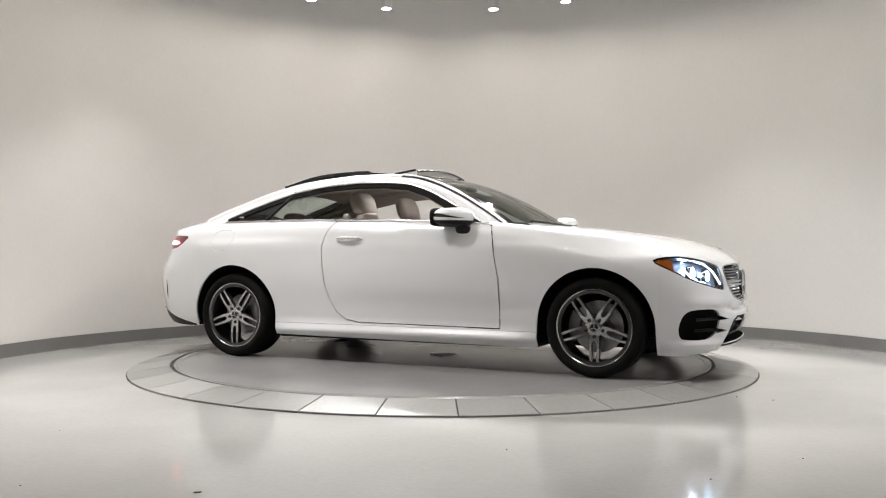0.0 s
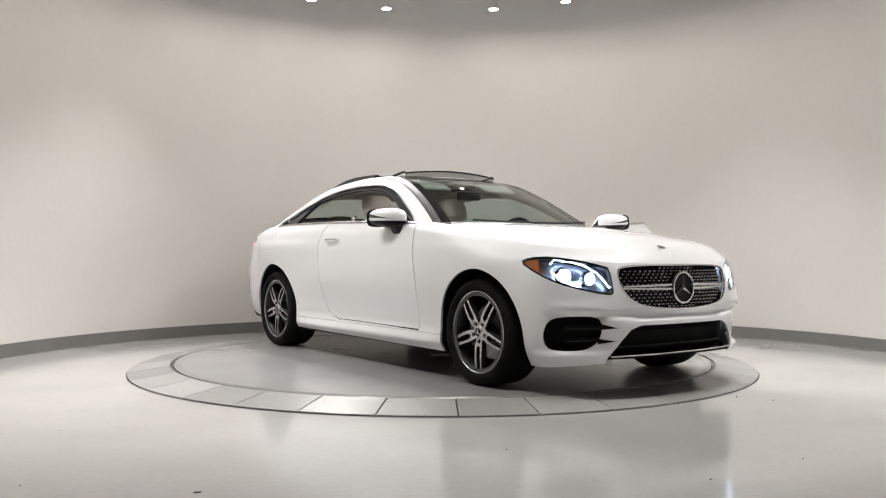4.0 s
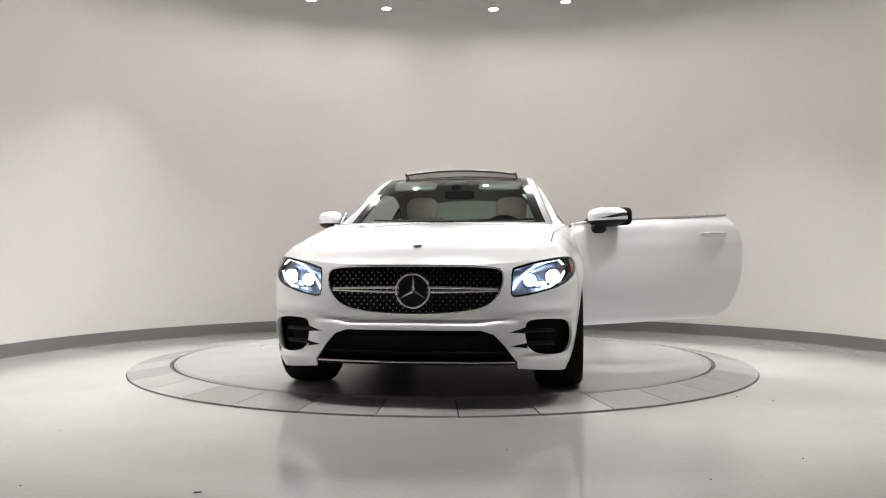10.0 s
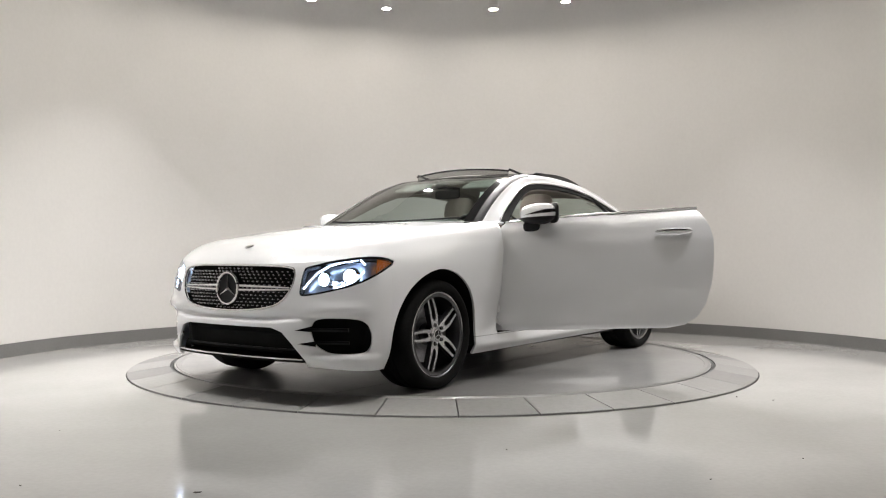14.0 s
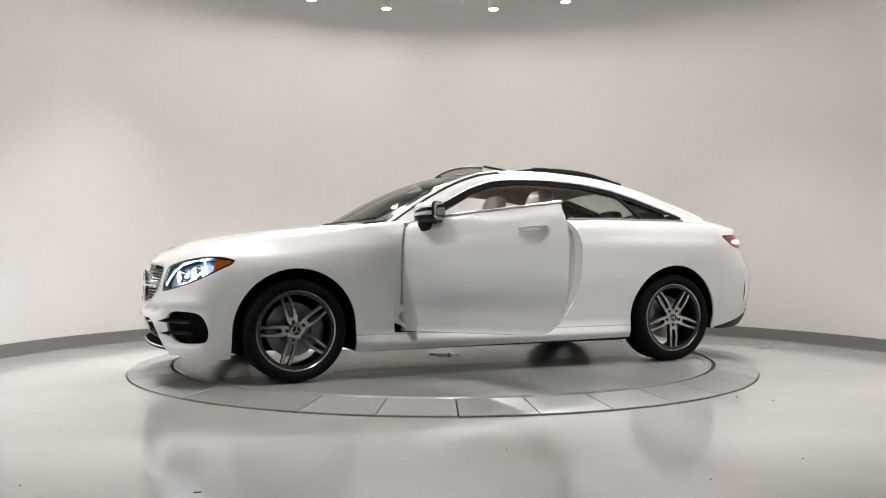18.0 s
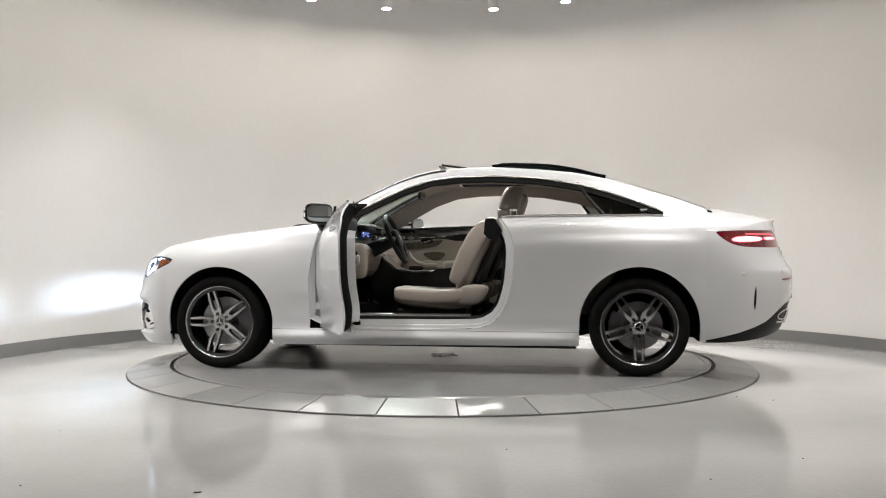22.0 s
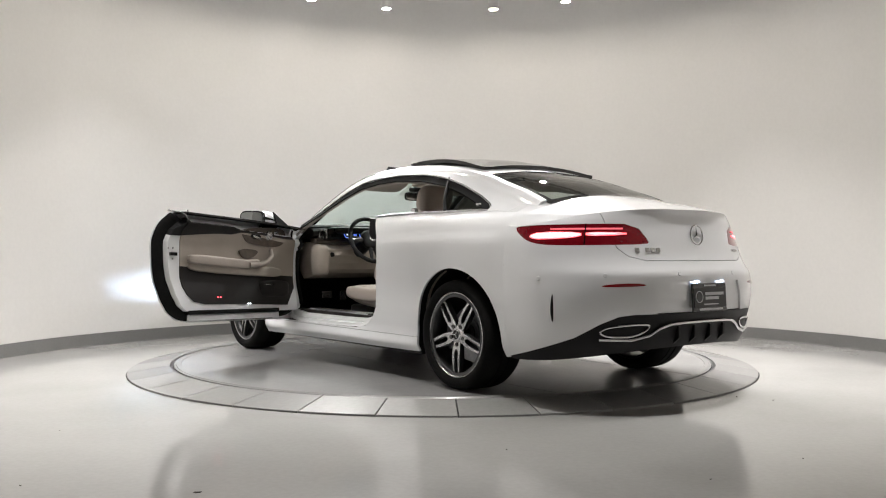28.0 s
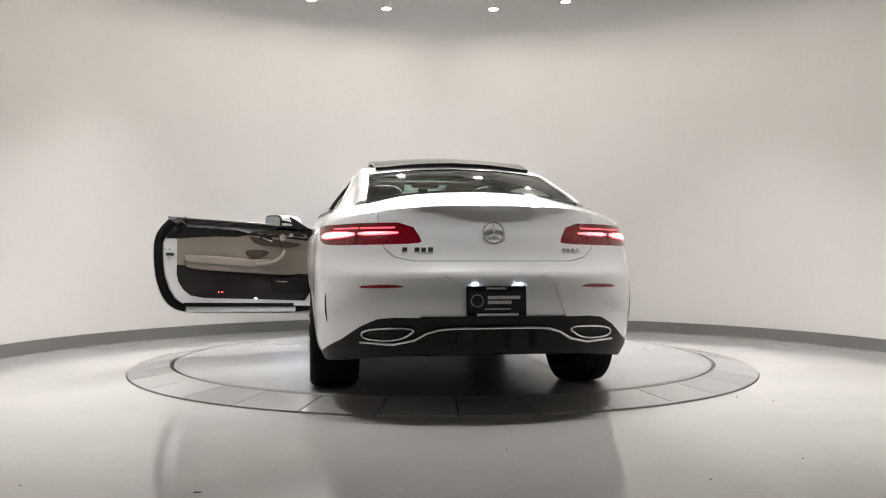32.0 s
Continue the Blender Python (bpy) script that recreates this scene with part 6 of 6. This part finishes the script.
# seats
def front_seat(y):
    lean = pose(-0.235, y, 0.56) @ pose(0, 0, 0, 0, -24, 0)
    seat = part("front_seat", blob((0.0, y, 0.475), (0.275, 0.215, 0.065), 0.4, warp=lambda u: (0, 0, 0.030 * u.x + 0.012 * u.x * u.x)), M_LEATHER, car, "beige leather front seat")
    part("seat_insert", blob((0.03, y, 0.525), (0.235, 0.150, 0.030), 0.4, warp=lambda u: (0, 0, 0.030 * u.x - 0.014 * (1 - u.y ** 2))), M_LEATHER, seat, "beige perforated seat centre")
    for t in (1, -1):
        part("cushion_bolster", blob((-0.02, y + t * 0.200, 0.500), (0.275, 0.055, 0.052), 0.55, warp=lambda u: (0, 0, 0.020 * u.x * (1 if u.x > 0 else 0) + 0.030 * max(0, -u.x - 0.3))), M_LEATHER, seat, "beige side bolster")
        part("hip_bolster", blob((-0.30, y + t * 0.205, 0.515), (0.11, 0.040, 0.075), 0.6, warp=lambda u: (-0.035 * u.z, 0, 0)), M_LEATHER, seat, "beige hip bolster")
        part("back_bolster", blob((0.050, t * 0.205, 0.255), (0.065, 0.048, 0.245), 0.5, warp=lambda u: (0.010 - 0.035 * max(0, u.z) ** 2, -t * 0.035 * max(0, u.z) ** 2, 0), m=lean), M_LEATHER, seat, "beige backrest bolster")
    part("backrest", blob((0.0, 0, 0.255), (0.070, 0.205, 0.295), 0.45, warp=lambda u: (-0.02 * u.z * u.z + 0.018, -0.045 * u.y * max(0, u.z) ** 2, 0), m=lean), M_LEATHER, seat, "beige leather backrest")
    for i, zz in enumerate((0.10, 0.19, 0.28, 0.37)):
        part("back_channel", blob((0.070, 0, zz), (0.018, 0.140, 0.043), 0.5, m=lean), M_LEATHER, seat)
    part("headrest", blob((-0.565, y, 1.190), (0.072, 0.135, 0.105), 0.68, warp=lambda u: (-0.03 * u.z, 0, 0)), M_LEATHER, seat, "beige leather headrest")
    part("seat_neck", blob((-0.525, y, 1.085), (0.055, 0.115, 0.055), 0.6), M_LEATHER, seat)
    part("seat_base", box(-0.26, 0.24, y - 0.20, y + 0.20, 0.33, 0.425, 0.02), M_DASH, seat, "dark seat base", smooth=False)
    part("belt_guide", blob((-0.60, y + (0.20 if y > 0 else -0.20), 1.075), (0.03, 0.02, 0.045), 0.6), M_SATIN, seat, "silver seat belt guide")
    part("seat_back_shell", blob((-0.075, 0, 0.25), (0.018, 0.20, 0.29), 0.4, m=lean), M_DASH, seat, "dark seat back shell")


front_seat(0.385)
front_seat(-0.385)
for y in (0.36, -0.36):
    bench = part("rear_seat", blob((-0.93, y, 0.47), (0.25, 0.26, 0.10), 0.45), M_LEATHER, car, "beige leather rear seat")
    rl = pose(-1.16, y, 0.50) @ pose(0, 0, 0, 0, -22, 0)
    part("rear_backrest", blob((0, 0, 0.24), (0.075, 0.26, 0.28), 0.45, m=rl), M_LEATHER, bench)
    part("rear_headrest", blob((-1.235, y, 1.075), (0.055, 0.125, 0.070), 0.6), M_LEATHER, bench, "beige rear headrest")
part("rear_divider", box(-1.20, -0.70, -0.09, 0.09, 0.33, 0.56, 0.03), M_LEATHER, car, "beige rear centre panel", smooth=False)
part("parcel_shelf", prism([(-1.22, 0.99), (-1.22, 1.012), (-1.80, 1.035), (-1.80, 1.01)], -0.66, 0.66), M_DASH, car, "dark rear parcel shelf", smooth=False)
part("rear_bulkhead", box(-1.36, -1.33, -0.70, 0.70, 0.24, 1.0), M_CARPET, car, "black rear bulkhead", smooth=False)
# mirror, visors, stickers
part("rear_view_mirror", blob((0.155, 0.02, 1.262), (0.012, 0.115, 0.034), 0.4), M_BLACK, car, "black rear-view mirror")
part("inner_mirror_glass", blob((0.1435, 0.02, 1.262), (0.003, 0.108, 0.029), 0.4), M_MIRROR, car, "rear-view mirror glass")
part("mirror_stem", blob((0.205, 0, 1.322), (0.045, 0.04, 0.022), 0.6), M_BLACK, car, "black sensor housing behind the mirror")
for y in (0.33, -0.33):
    part("sun_visor", blob((0.115, y, 1.330), (0.085, 0.165, 0.010), 0.4, warp=lambda u: (0, 0, -0.035 * u.x)), M_HEADLINER, car, "beige sun visor")
M_STICKER = mat("white_sticker", (0.75, 0.75, 0.74), 0.5, grain=0.05)
for x, y, w, h in ((0.12, -0.47, 0.07, 0.035), (0.45, 0.55, 0.05, 0.09)):
    z0 = roof_z(x, abs(y))
    dzdx = (roof_z(x + 0.01, abs(y)) - roof_z(x - 0.01, abs(y))) / 0.02
    m = facing((x, y, z0 - 0.006), (-dzdx, 0.25 * (1 if y > 0 else -1), 1.0))
    part("sticker", box(-w / 2, w / 2, -h / 2, h / 2, -0.001, 0.001, m=m), M_STICKER, car, "small white paper sticker", smooth=False)
for s in (1, -1):
    part("window_label", box(-1.50, -1.455, s * (green_y(-1.475, 1.092) - 0.014) - 0.001, s * (green_y(-1.475, 1.092) - 0.014) + 0.001, 1.082, 1.104), M_STICKER, car, "small white window label", smooth=False)
# ---- small flakes lying on the floor ----
M_FLAKE = mat("dark_flake", (0.05, 0.04, 0.03), 0.7, grain=0.3, grain_scale=400)
rng = random.Random(4)
for x, y, size in [(-0.867, -3.753, 0.018), (1.915, -1.833, 0.007), (1.744, -1.714, 0.006), (2.625, 0.933, 0.007), (3.517, 0.449, 0.008), (-1.833, -2.692, 0.006), (-1.539, -3.664, 0.005), (1.49, -3.249, 0.005), (1.004, -3.578, 0.005), (0.276, -3.095, 0.004)]:
    bm = bmesh.new()
    rim_v = [bm.verts.new((size * (1.0 if i % 3 else 0.75) * math.cos(i * 0.785), size * rng.uniform(0.25, 0.5) * math.sin(i * 0.785), rng.uniform(0.0015, 0.004))) for i in range(8)]
    low_v = [bm.verts.new((v.co.x * 0.8, v.co.y * 0.8, 0.0002)) for v in rim_v]
    bm.faces.new(rim_v)
    bm.faces.new(low_v[::-1])
    for i in range(8):
        bm.faces.new((rim_v[i - 1], low_v[i - 1], low_v[i], rim_v[i]))
    bmesh.ops.recalc_face_normals(bm, faces=bm.faces)
    flake = tagged(link_bm("dry_leaf" if size > 0.01 else "dirt_flake", bm, M_FLAKE, False), "dry dark leaf scrap lying on the glossy floor" if size > 0.01 else "tiny dark dirt flake on the glossy floor", "leaf" if size > 0.01 else "dirt", "" if size > 0.01 else "flakes on the floor")
    flake.matrix_basis = pose(x, y, FLOOR_Z, 0, 0, rng.uniform(-30, 30))
# ---- what moves ----
def motions():
    rows = [(0, -24.9), (1, -32.4), (2, -39.8), (3, -47.1), (3.5, -50.7), (4.5, -58.0), (5.5, -65.2), (6, -68.8), (7, -76.0), (8, -83.2), (9, -90.3),
            (10, -97.4), (11, -104.5), (12, -111.8), (13, -119.2), (14, -126.6), (15, -134.1), (16.5, -145.3), (17, -149.1), (18, -156.7), (19, -164.5),
            (20, -172.5), (21, -180.6), (22, -188.7), (23, -196.7), (24, -204.4), (25, -211.7), (26, -218.6), (27.5, -228.9), (28, -232.3), (29, -239.2),
            (30, -246.3), (31, -253.6), (32, -261.0)]
    walk(car, [(t, pose(0, 0, 0, 0, 0, a) @ CAR_ON_DISC) for t, a in rows])
    walk(disc, [(t, pose(0, 0, 0, 0, 0, a)) for t, a in rows])


motions()
